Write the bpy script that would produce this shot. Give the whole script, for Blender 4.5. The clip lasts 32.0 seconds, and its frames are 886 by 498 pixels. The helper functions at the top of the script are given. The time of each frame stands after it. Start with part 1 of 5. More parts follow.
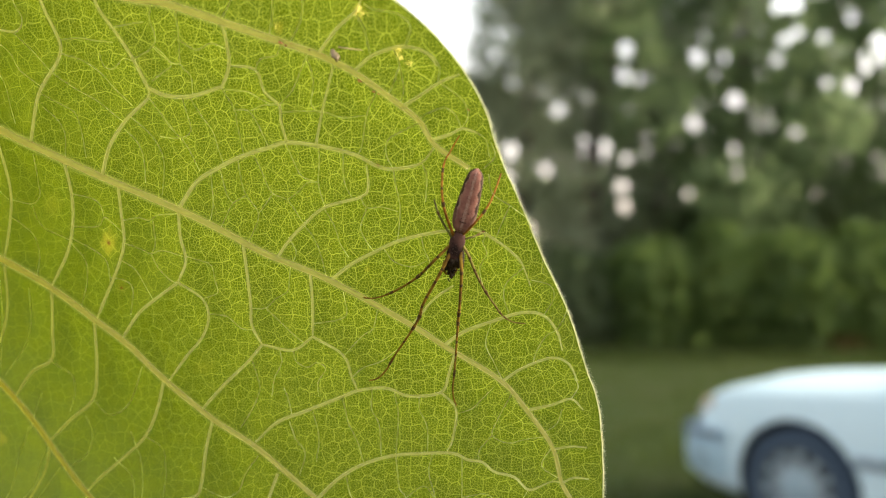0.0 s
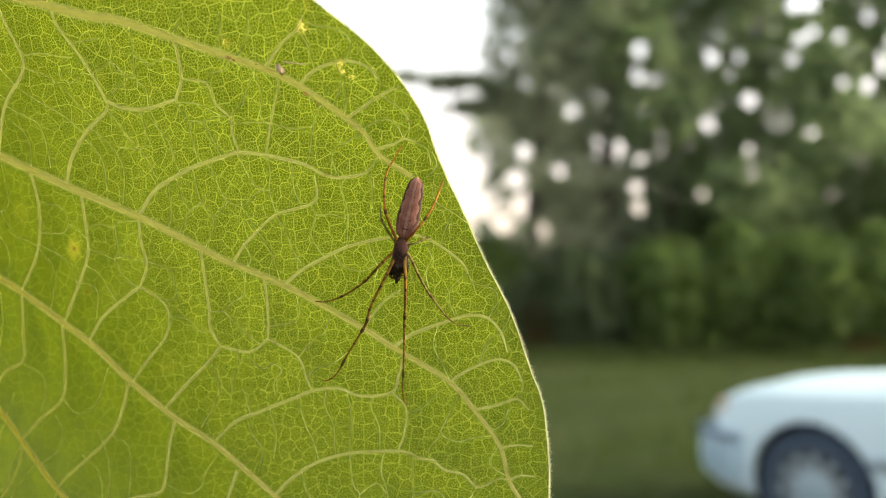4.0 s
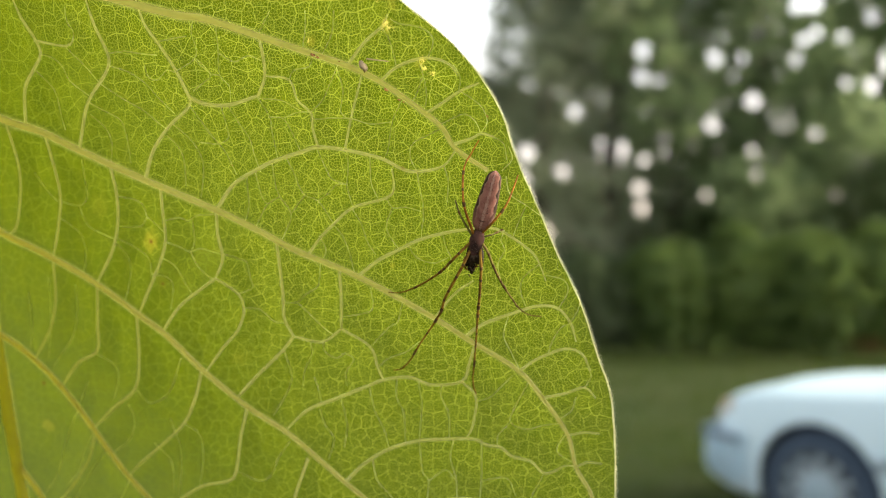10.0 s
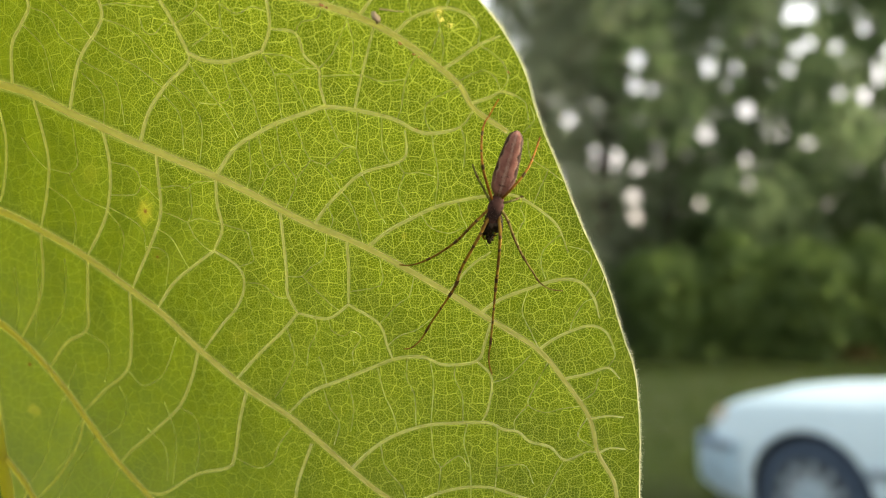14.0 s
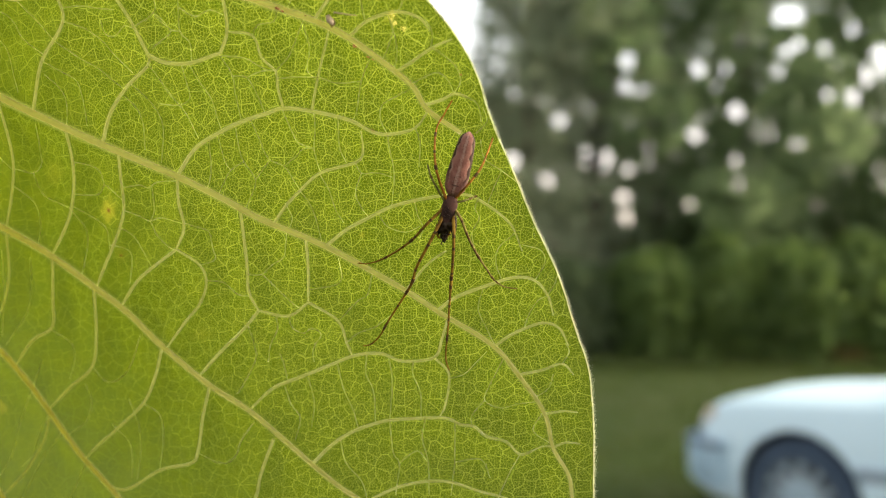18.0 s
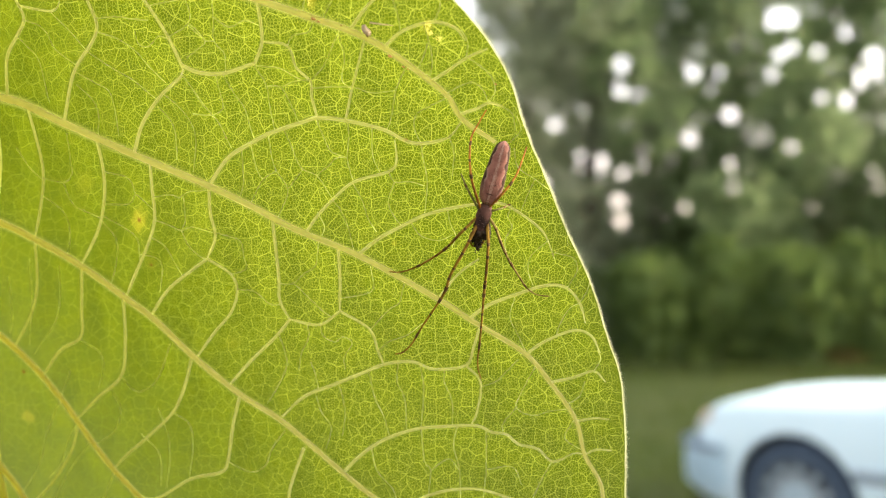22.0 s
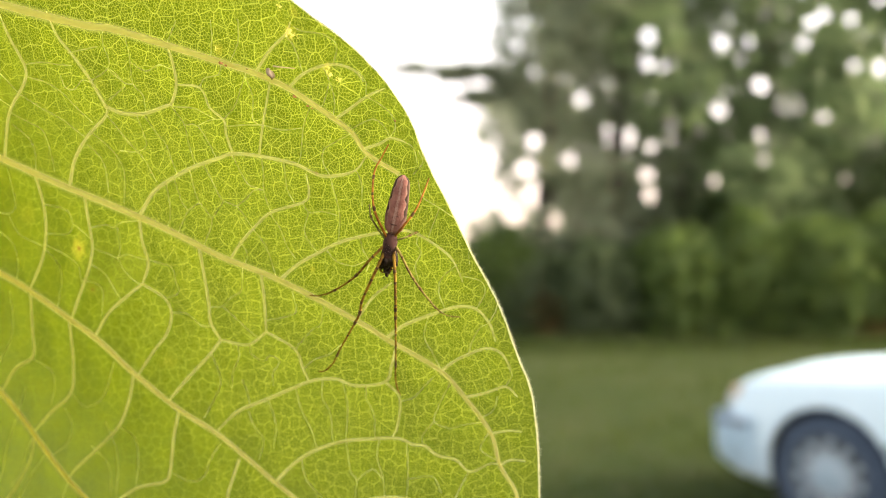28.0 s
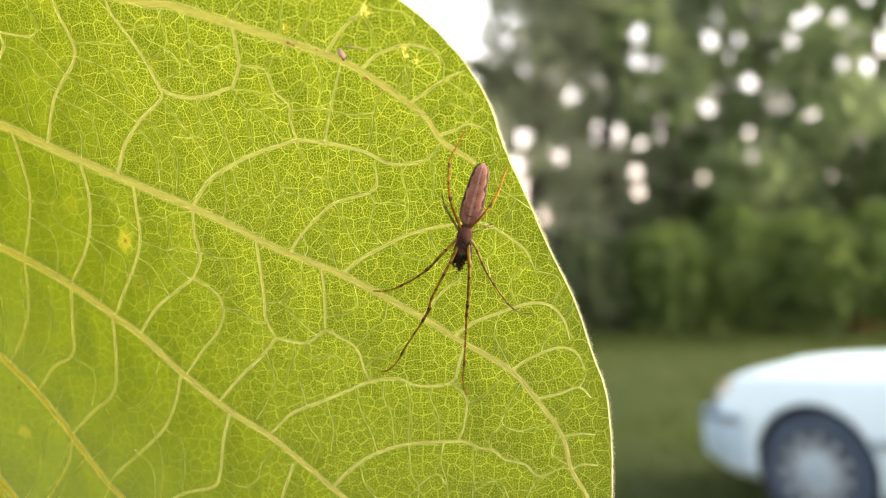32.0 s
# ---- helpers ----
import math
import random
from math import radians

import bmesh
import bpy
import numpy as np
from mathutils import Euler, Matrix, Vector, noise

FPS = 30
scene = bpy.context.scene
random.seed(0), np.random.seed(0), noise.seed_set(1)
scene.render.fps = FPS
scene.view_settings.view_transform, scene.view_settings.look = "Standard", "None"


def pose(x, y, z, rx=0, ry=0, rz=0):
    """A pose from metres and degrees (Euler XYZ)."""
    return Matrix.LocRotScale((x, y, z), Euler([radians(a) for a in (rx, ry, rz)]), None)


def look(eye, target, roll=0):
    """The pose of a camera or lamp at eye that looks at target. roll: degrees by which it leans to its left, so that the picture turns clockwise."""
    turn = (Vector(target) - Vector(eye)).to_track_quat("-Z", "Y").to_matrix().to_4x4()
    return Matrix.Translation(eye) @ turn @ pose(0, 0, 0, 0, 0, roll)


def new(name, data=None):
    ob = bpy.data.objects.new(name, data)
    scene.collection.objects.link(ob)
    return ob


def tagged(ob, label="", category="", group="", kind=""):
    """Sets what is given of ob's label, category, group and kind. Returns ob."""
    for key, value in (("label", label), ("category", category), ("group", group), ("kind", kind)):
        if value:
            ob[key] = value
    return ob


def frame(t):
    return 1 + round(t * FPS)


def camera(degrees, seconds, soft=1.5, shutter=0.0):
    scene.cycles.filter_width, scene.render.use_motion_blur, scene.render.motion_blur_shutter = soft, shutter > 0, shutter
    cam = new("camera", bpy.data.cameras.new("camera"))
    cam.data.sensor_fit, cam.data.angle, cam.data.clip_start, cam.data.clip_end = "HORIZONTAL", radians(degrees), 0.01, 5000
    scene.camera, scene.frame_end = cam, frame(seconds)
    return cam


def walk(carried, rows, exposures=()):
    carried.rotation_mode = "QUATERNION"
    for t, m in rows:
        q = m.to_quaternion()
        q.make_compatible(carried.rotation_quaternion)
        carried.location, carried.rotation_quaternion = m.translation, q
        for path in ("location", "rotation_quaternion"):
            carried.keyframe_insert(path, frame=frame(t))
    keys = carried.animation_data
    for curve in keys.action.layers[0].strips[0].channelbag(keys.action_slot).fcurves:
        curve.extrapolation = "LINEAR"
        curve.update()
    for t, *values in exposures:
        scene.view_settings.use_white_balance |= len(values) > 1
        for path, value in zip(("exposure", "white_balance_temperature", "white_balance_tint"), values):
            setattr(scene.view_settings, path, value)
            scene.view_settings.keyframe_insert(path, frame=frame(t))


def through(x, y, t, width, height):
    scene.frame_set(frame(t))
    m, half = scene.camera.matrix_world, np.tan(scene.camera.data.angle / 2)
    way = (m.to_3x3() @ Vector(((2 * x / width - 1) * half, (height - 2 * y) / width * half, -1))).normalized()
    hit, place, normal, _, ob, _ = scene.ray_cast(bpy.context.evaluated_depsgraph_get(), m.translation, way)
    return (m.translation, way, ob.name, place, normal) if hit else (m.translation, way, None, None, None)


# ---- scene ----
# ---- camera ----
cam = camera(56, 32.0, soft=0.9)
cam.data.dof.use_dof = True
cam.data.dof.focus_distance = 0.0742
cam.data.dof.aperture_fstop = 21.0
EYE_Z = 1.36
ROWS = [
    (0.0, pose(0.00026, 0.00399, 1.36159, 93.375, -0.103, -1.190)),
    (0.5, pose(0.00256, 0.00278, 1.36074, 93.347, -0.080, -1.195)),
    (1.0, pose(0.00247, 0.00144, 1.36228, 93.362, -0.021, -1.142)),
    (1.5, pose(0.00380, -0.00027, 1.36225, 93.468, -0.065, -0.746)),
    (2.0, pose(0.00538, -0.00106, 1.36238, 93.477, -0.025, -0.735)),
    (2.5, pose(0.00434, -0.00046, 1.36217, 93.478, -0.006, -0.828)),
    (3.0, pose(0.00460, 0.00166, 1.36118, 93.393, -0.211, -0.170)),
    (3.5, pose(0.00701, 0.00114, 1.36219, 93.427, -0.097, -0.361)),
    (5.5, pose(0.00116, 0.00146, 1.35884, 93.557, 0.059, 0.384)),
    (6.0, pose(0.00035, 0.00338, 1.35851, 93.543, 0.045, 0.383)),
    (6.5, pose(-0.00095, 0.00351, 1.35866, 93.528, -0.007, 0.267)),
    (7.0, pose(-0.00079, 0.00157, 1.35949, 93.497, -0.090, 0.285)),
    (7.5, pose(0.00063, 0.00033, 1.35904, 93.478, -0.075, 0.227)),
    (8.0, pose(0.00191, -0.00012, 1.35856, 93.515, 0.000, 0.138)),
    (8.5, pose(0.00047, 0.00073, 1.35931, 93.486, -0.002, 0.069)),
    (9.0, pose(0.00000, 0.00000, 1.36000, 93.500, -0.000, -0.000)),
    (9.5, pose(-0.00033, -0.00116, 1.35996, 93.488, -0.039, -0.013)),
    (10.0, pose(-0.00020, -0.00092, 1.36081, 93.550, -0.047, -0.036)),
    (10.5, pose(-0.00117, 0.00077, 1.35873, 93.616, 0.001, -0.069)),
    (11.0, pose(-0.00122, 0.00184, 1.35830, 93.770, -0.179, -0.035)),
    (11.5, pose(-0.00052, 0.00314, 1.35779, 93.931, -0.213, 0.011)),
    (12.0, pose(-0.00217, 0.00465, 1.35653, 94.10, -0.162, -0.127)),
    (12.5, pose(-0.00388, 0.00520, 1.35667, 93.852, -0.295, -0.103)),
    (13.0, pose(-0.00294, 0.00462, 1.35711, 93.872, -0.279, -0.148)),
    (13.5, pose(-0.00235, 0.00447, 1.35671, 94.027, -0.243, -0.522)),
    (14.0, pose(-0.00208, 0.00438, 1.35773, 94.063, -0.280, -0.478)),
    (14.5, pose(0.00010, 0.00465, 1.35607, 94.173, -0.228, -0.697)),
    (16.5, pose(0.00014, 0.00187, 1.35679, 94.111, -0.249, -0.835)),
    (17.0, pose(-0.00205, 0.00559, 1.35541, 94.116, -0.238, -0.892)),
    (17.5, pose(-0.00089, 0.00502, 1.35702, 94.047, -0.388, -1.024)),
    (18.0, pose(0.00100, 0.00282, 1.35747, 94.097, -0.245, -1.097)),
    (18.5, pose(-0.00067, 0.00289, 1.35786, 94.141, -0.193, -1.149)),
    (19.0, pose(-0.00125, 0.00233, 1.35803, 94.222, -0.144, -1.187)),
    (19.5, pose(-0.00281, 0.00416, 1.35759, 94.233, -0.143, -1.206)),
    (20.0, pose(-0.00327, 0.00584, 1.35736, 94.365, -0.063, -1.289)),
    (20.5, pose(-0.00257, 0.00591, 1.35813, 94.337, -0.192, -1.376)),
    (21.0, pose(-0.00310, 0.00437, 1.35792, 94.387, -0.172, -1.394)),
    (21.5, pose(-0.00137, 0.00340, 1.35793, 94.384, -0.040, -1.372)),
    (22.0, pose(-0.00236, 0.00263, 1.35781, 94.394, 0.039, -1.386)),
    (22.5, pose(-0.00152, 0.00231, 1.35744, 94.373, 0.028, -1.413)),
    (23.0, pose(-0.00343, 0.00281, 1.35594, 94.284, -0.061, -1.353)),
    (23.5, pose(-0.00056, 0.00216, 1.35676, 94.254, -0.010, -1.316)),
    (24.0, pose(0.00138, 0.00194, 1.35687, 94.234, 0.015, -1.481)),
    (24.5, pose(0.00344, 0.00066, 1.35736, 94.192, -0.031, -1.282)),
    (25.0, pose(0.00347, -0.00037, 1.35813, 93.794, 0.458, -0.522)),
    (25.5, pose(0.00127, 0.00152, 1.35920, 93.104, 0.606, 0.693)),
    (27.5, pose(0.00730, -0.00049, 1.36073, 92.996, 0.721, 0.479)),
    (28.0, pose(0.00842, -0.00175, 1.36187, 92.872, 0.828, 0.581)),
    (28.5, pose(0.00358, 0.00212, 1.36032, 92.668, 0.825, 0.761)),
    (29.0, pose(0.00276, 0.00225, 1.36089, 92.644, 0.714, 0.429)),
    (29.5, pose(0.00170, 0.00291, 1.36060, 92.654, 0.709, 0.261)),
    (30.0, pose(0.00163, 0.00190, 1.36057, 92.616, 0.636, 0.167)),
    (30.5, pose(0.00149, 0.00268, 1.36105, 92.620, 0.674, 0.060)),
    (31.0, pose(0.00007, 0.00445, 1.36065, 92.636, 0.730, -0.002)),
    (31.5, pose(0.00004, 0.00419, 1.36165, 92.556, 0.684, -0.022)),
    (32.0, pose(0.00077, 0.00252, 1.36192, 92.594, 0.710, -0.172)),
]
EXPOSURES = [
    (0.0, 3.66, 6430, 3.0),
    (21.0, 3.66, 6430, 3.0),
    (21.6, 4.10, 6490, 5.0),
    (23.0, 4.20, 6590, 8.0),
    (25.0, 4.19, 6660, 9.0),
    (32.0, 4.22, 6670, 10.0),
]
walk(cam, ROWS, EXPOSURES)

# ---- world and sun: an evening sun behind thin cloud, on the right ----
SUN_UP, SUN_SIDE = 18.0, 94.0
world = bpy.data.worlds.new("evening_sky")
scene.world = world
world.use_nodes = True
wn, wl = world.node_tree.nodes, world.node_tree.links
sky = wn.new("ShaderNodeTexSky")
sky.sky_type = "NISHITA"
sky.sun_disc = False
sky.sun_elevation = radians(SUN_UP)
sky.sun_rotation = radians(SUN_SIDE)
sky.air_density, sky.dust_density, sky.ozone_density = 0.35, 10.0, 0.0
wn["Background"].inputs["Strength"].default_value = 0.15
# thin even cloud veils the clear sky
cloud = wn.new("ShaderNodeMix")
cloud.data_type = "RGBA"
cloud.inputs[0].default_value = 0.74
# the veil is warm near the horizon and whiter higher up
low = wn.new("ShaderNodeSeparateXYZ")
wl.new(wn.new("ShaderNodeTexCoord").outputs["Generated"], low.inputs[0])
rise = wn.new("ShaderNodeMapRange")
rise.interpolation_type = "SMOOTHSTEP"
rise.inputs[1].default_value, rise.inputs[2].default_value = 0.05, 0.42
wl.new(low.outputs[2], rise.inputs[0])
veil = wn.new("ShaderNodeMix")
veil.data_type = "RGBA"
veil.inputs[6].default_value = (0.96, 0.74, 0.56, 1.0)
veil.inputs[7].default_value = (0.97, 0.95, 0.915, 1.0)
wl.new(rise.outputs[0], veil.inputs[0])
wl.new(veil.outputs[2], cloud.inputs[7])
wl.new(sky.outputs[0], cloud.inputs[6])
# towards evening the zenith is dimmer than the horizon
dim = wn.new("ShaderNodeMapRange")
dim.interpolation_type = "SMOOTHSTEP"
for socket, value in zip(dim.inputs[1:5], (0.28, 0.90, 1.0, 0.30)):
    socket.default_value = value
wl.new(low.outputs[2], dim.inputs[0])
dome = wn.new("ShaderNodeVectorMath")
dome.operation = "SCALE"
wl.new(cloud.outputs[2], dome.inputs[0])
wl.new(dim.outputs[0], dome.inputs["Scale"])
wl.new(dome.outputs[0], wn["Background"].inputs["Color"])

sun = new("sun", bpy.data.lights.new("sun", "SUN"))
sun.data.energy, sun.data.angle, sun.data.color = 0.18, radians(60), (1.0, 0.93, 0.82)
a, e = radians(SUN_SIDE), radians(SUN_UP)
sun.matrix_world = look((0, 0, 0), (-math.sin(a) * math.cos(e), -math.cos(a) * math.cos(e), -math.sin(e))) @ Matrix.Identity(4)


# ---- materials ----
class Nodes:
    """Short hand for a node material."""

    def __init__(self, name):
        self.mat = bpy.data.materials.new(name)
        self.mat.use_nodes = True
        self.n, self.l = self.mat.node_tree.nodes, self.mat.node_tree.links
        self.bsdf, self.out = self.n["Principled BSDF"], self.n["Material Output"]

    def put(self, socket, value):
        if isinstance(value, bpy.types.NodeSocket):
            self.l.new(value, socket)
        elif socket.type == "RGBA":
            socket.default_value = (*value, 1.0)[:4]
        else:
            socket.default_value = value

    def math(self, op, a, b=0.0, c=0.0, clamp=False):
        m = self.n.new("ShaderNodeMath")
        m.operation, m.use_clamp = op, clamp
        for s, v in zip(m.inputs, (a, b, c)):
            self.put(s, v)
        return m.outputs[0]

    def coords(self, kind="Object"):
        return self.n.new("ShaderNodeTexCoord").outputs[kind]

    def noise(self, scale, vector, detail=3.0, rough=0.55, colour=False):
        t = self.n.new("ShaderNodeTexNoise")
        t.inputs["Scale"].default_value, t.inputs["Detail"].default_value, t.inputs["Roughness"].default_value = scale, detail, rough
        self.l.new(vector, t.inputs["Vector"])
        return t.outputs["Color" if colour else "Fac"]

    def ramp(self, fac, lo, hi, a=0.0, b=1.0):
        m = self.n.new("ShaderNodeMapRange")
        m.interpolation_type = "SMOOTHSTEP"
        for s, v in zip(m.inputs, (fac, lo, hi, a, b)):
            self.put(s, v)
        return m.outputs[0]

    def mix(self, fac, a, b, kind="MIX"):
        m = self.n.new("ShaderNodeMix")
        m.data_type, m.blend_type = "RGBA", kind
        self.put(m.inputs[0], fac)
        self.put(m.inputs[6], a)
        self.put(m.inputs[7], b)
        return m.outputs[2]

    def vmath(self, op, a, b):
        m = self.n.new("ShaderNodeVectorMath")
        m.operation = op
        for s, v in zip(m.inputs, (a, b)):
            if isinstance(v, bpy.types.NodeSocket):
                self.l.new(v, s)
            else:
                s.default_value = v
        return m.outputs[0]

    def attr(self, name, kind="Fac"):
        t = self.n.new("ShaderNodeAttribute")
        t.attribute_name = name
        return t.outputs[kind]

    def bump(self, height, distance, strength=1.0):
        b = self.n.new("ShaderNodeBump")
        b.inputs["Strength"].default_value, b.inputs["Distance"].default_value = strength, distance
        self.l.new(height, b.inputs["Height"])
        return b.outputs[0]

    def random(self):
        return self.n.new("ShaderNodeObjectInfo").outputs["Random"]

    def island(self):
        return self.n.new("ShaderNodeNewGeometry").outputs["Random Per Island"]

    def surface(self, colour, rough=0.6, metal=0.0, normal=None, **more):
        self.put(self.bsdf.inputs["Base Color"], colour)
        self.put(self.bsdf.inputs["Roughness"], rough)
        self.put(self.bsdf.inputs["Metallic"], metal)
        if normal is not None:
            self.l.new(normal, self.bsdf.inputs["Normal"])
        for key, v in more.items():
            self.put(self.bsdf.inputs[key.replace("_", " ").title() if key != "Specular_IOR_Level" else "Specular IOR Level"], v)
        return self.mat

    def leafy(self, through, front, share, rough=0.5, gloss=0.04, normal=None):
        """A thin sheet: light that shines through, light that it throws back, a little gloss."""
        t, d, g = self.n.new("ShaderNodeBsdfTranslucent"), self.n.new("ShaderNodeBsdfDiffuse"), self.n.new("ShaderNodeBsdfGlossy")
        self.put(t.inputs[0], through)
        self.put(d.inputs[0], front)
        g.inputs["Roughness"].default_value = rough
        m1, m2 = self.n.new("ShaderNodeMixShader"), self.n.new("ShaderNodeMixShader")
        self.put(m1.inputs[0], share)
        self.l.new(d.outputs[0], m1.inputs[1])
        self.l.new(t.outputs[0], m1.inputs[2])
        m2.inputs[0].default_value = gloss
        self.l.new(m1.outputs[0], m2.inputs[1])
        self.l.new(g.outputs[0], m2.inputs[2])
        if normal is not None:
            for s in (t, d, g):
                self.l.new(normal, s.inputs["Normal"])
        self.l.new(m2.outputs[0], self.out.inputs[0])
        return self.mat


# crumbs of pale damaged tissue near the margin: plan place and size in millimetres
CRUMBS = [(-5.0, 24.0, 0.3), (-4.8, 23.7, 0.22), (-5.3, 23.7, 0.18), (-4.3, 23.6, 0.1), (-1.9, 21.3, 0.24), (-2.0, 20.9, 0.16), (-1.8, 20.6, 0.2), (-1.3, 20.3, 0.12), (-1.0, 20.2, 0.14), (-11.7, 23.2, 0.16), (-5.6, 25.7, 0.25)]


def blade_material():
    """Young green blade, seen from beneath: net of pale veinlets in three sizes, yellow flecks, brown specks."""
    k = Nodes("leaf_blade")
    uv = k.n.new("ShaderNodeUVMap")
    uv.uv_map = "plan"
    flat = uv.outputs[0]
    warp = k.vmath("SUBTRACT", k.noise(0.9, flat, 2, 0.6, True), (0.5, 0.5, 0.5))
    w1 = k.vmath("ADD", flat, k.vmath("MULTIPLY", warp, (0.28, 0.28, 0)))
    warp2 = k.vmath("SUBTRACT", k.noise(3.2, flat, 2, 0.6, True), (0.5, 0.5, 0.5))
    w2 = k.vmath("ADD", w1, k.vmath("MULTIPLY", warp2, (0.05, 0.05, 0)))

    warp3 = k.vmath("SUBTRACT", k.noise(5.0, flat, 2, 0.6, True), (0.5, 0.5, 0.5))
    w3 = k.vmath("ADD", w2, k.vmath("MULTIPLY", warp3, (0.06, 0.06, 0)))

    def cells(size, vector):
        v = k.n.new("ShaderNodeTexVoronoi")
        v.voronoi_dimensions, v.feature = "2D", "DISTANCE_TO_EDGE"
        v.inputs["Scale"].default_value, v.inputs["Randomness"].default_value = 1.0 / size, 0.88
        k.l.new(vector, v.inputs["Vector"])
        return v.outputs["Distance"]

    sep = k.n.new("ShaderNodeSeparateXYZ")
    k.l.new(flat, sep.inputs[0])
    outer = k.ramp(k.math("ADD", sep.outputs[0], k.math("MULTIPLY", sep.outputs[1], 0.45)), -42.0, -6.0)
    patch = k.noise(0.55, flat, 2)

    def net(size, vector, wide, least, most, patchy):
        """Edges of fields of that size: strength between least and most, patchy, weaker towards the midrib."""
        line = k.ramp(k.math("MULTIPLY", cells(size, vector), size), wide, wide * 0.35)
        return k.math("MULTIPLY", line, k.ramp(k.noise(patchy, flat, 2), 0.34, 0.64, least, most))

    middle = k.math("MULTIPLY", net(1.18, w2, 0.046, 0.66, 1.0, 0.8), k.ramp(outer, 0.0, 1.0, 0.40, 1.0))
    lesser = k.math("MULTIPLY", net(0.62, w2, 0.030, 0.10, 0.45, 1.3), k.ramp(outer, 0.0, 1.0, 0.35, 1.0))
    fine = k.math("MULTIPLY", net(0.26, w3, 0.024, 0.52, 0.86, 2.2), k.ramp(outer, 0.0, 1.0, 0.25, 1.0))
    veinlets = k.math("MAXIMUM", middle, k.math("MAXIMUM", lesser, fine))
    big = k.ramp(k.attr("vein"), 0.40, 0.92)
    thinnest = k.ramp(k.attr("thin"), 0.45, 0.85)
    veins = k.math("MAXIMUM", k.math("MAXIMUM", veinlets, thinnest), big)
    spot, brown = k.attr("fleck"), k.attr("speck")
    grain = k.noise(7.0, flat, 2)
    green = k.mix(k.ramp(patch, 0.3, 0.7), (0.066, 0.094, 0.0011), (0.084, 0.111, 0.0013))
    green = k.mix(k.math("MULTIPLY", outer, 0.16), green, (0.030, 0.050, 0.0008))
    green = k.mix(k.ramp(grain, 0.40, 0.66, 0.0, 0.55), green, (0.034, 0.058, 0.0008))
    halo = k.math("SUBTRACT", k.ramp(k.attr("vein"), 0.10, 0.55), big, clamp=True)
    green = k.mix(k.math("MULTIPLY", halo, 0.38), green, (0.030, 0.050, 0.001))
    through = k.mix(k.math("MULTIPLY", veinlets, 0.85), green, (0.275, 0.32, 0.040))
    through = k.mix(k.math("MULTIPLY", thinnest, k.ramp(outer, 0.0, 1.0, 0.52, 0.82)), through, (0.182, 0.216, 0.030))
    through = k.mix(k.math("MULTIPLY", big, 0.9), through, (0.225, 0.235, 0.058))
    # colour gain that rises towards the margin, evening out the light across the blade
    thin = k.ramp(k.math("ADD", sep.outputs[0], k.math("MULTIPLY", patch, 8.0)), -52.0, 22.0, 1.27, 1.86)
    light_gain = k.n.new("ShaderNodeCombineColor")
    for socket in light_gain.inputs:
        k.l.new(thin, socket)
    through = k.mix(1.0, through, light_gain.outputs[0], "MULTIPLY")
    ragged = k.vmath("ADD", flat, k.vmath("MULTIPLY", k.vmath("SUBTRACT", k.noise(4.5, flat, 3, 0.7, True), (0.5, 0.5, 0.5)), (1.1, 1.1, 0)))
    crumb = 0.0
    for u, w, size in CRUMBS:
        m = k.n.new("ShaderNodeVectorMath")
        m.operation = "DISTANCE"
        k.l.new(ragged, m.inputs[0])
        m.inputs[1].default_value = (u, w, 0)
        crumb = k.math("MAXIMUM", k.ramp(m.outputs["Value"], size * 0.95, size * 0.4), crumb)
    through = k.mix(spot, through, (0.50, 0.45, 0.04))
    through = k.mix(crumb, through, (0.80, 0.70, 0.16))
    through = k.mix(brown, through, (0.12, 0.035, 0.008))
    under = k.mix(veins, (0.045, 0.068, 0.005), (0.11, 0.125, 0.035))
    # pale sky sheen painted into the underside, towards the midrib and the tip
    sheen = k.math("ADD", k.math("ADD", sep.outputs[0], k.math("MULTIPLY", sep.outputs[1], 0.9)), k.math("MULTIPLY", patch, 14.0))
    under = k.mix(k.ramp(sheen, -18.0, -58.0, 0.0, 0.85), under, (0.21, 0.27, 0.115))
    under = k.mix(brown, under, (0.06, 0.025, 0.01))
    rise = k.math("ADD", k.math("MULTIPLY", veinlets, 0.7), k.math("MULTIPLY", grain, 0.25))
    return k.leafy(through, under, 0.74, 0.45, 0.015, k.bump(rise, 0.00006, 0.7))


def vein_material(name, through, under, inner=None):
    """Pale towards the margin, yellow-brown towards the midrib."""
    k = Nodes(name)
    o = k.coords()
    n = k.noise(900.0, o, 3)
    t = k.mix(k.ramp(n, 0.3, 0.75, 0.0, 0.5), through, tuple(c * 0.82 for c in through))
    if inner:
        sep = k.n.new("ShaderNodeSeparateXYZ")
        k.l.new(o, sep.inputs[0])
        far = k.math("ADD", sep.outputs[0], k.math("MULTIPLY", sep.outputs[2], 0.45))
        t = k.mix(k.ramp(far, VEIN_TURN[0], VEIN_TURN[1]), inner, t)
    return k.leafy(t, under, 0.92, 0.5, 0.02, k.bump(n, 0.00004, 0.5))


def hair_material():
    k = Nodes("leaf_fuzz")
    return k.leafy((0.74, 0.75, 0.52), (0.48, 0.49, 0.33), 0.8, 0.5, 0.02)


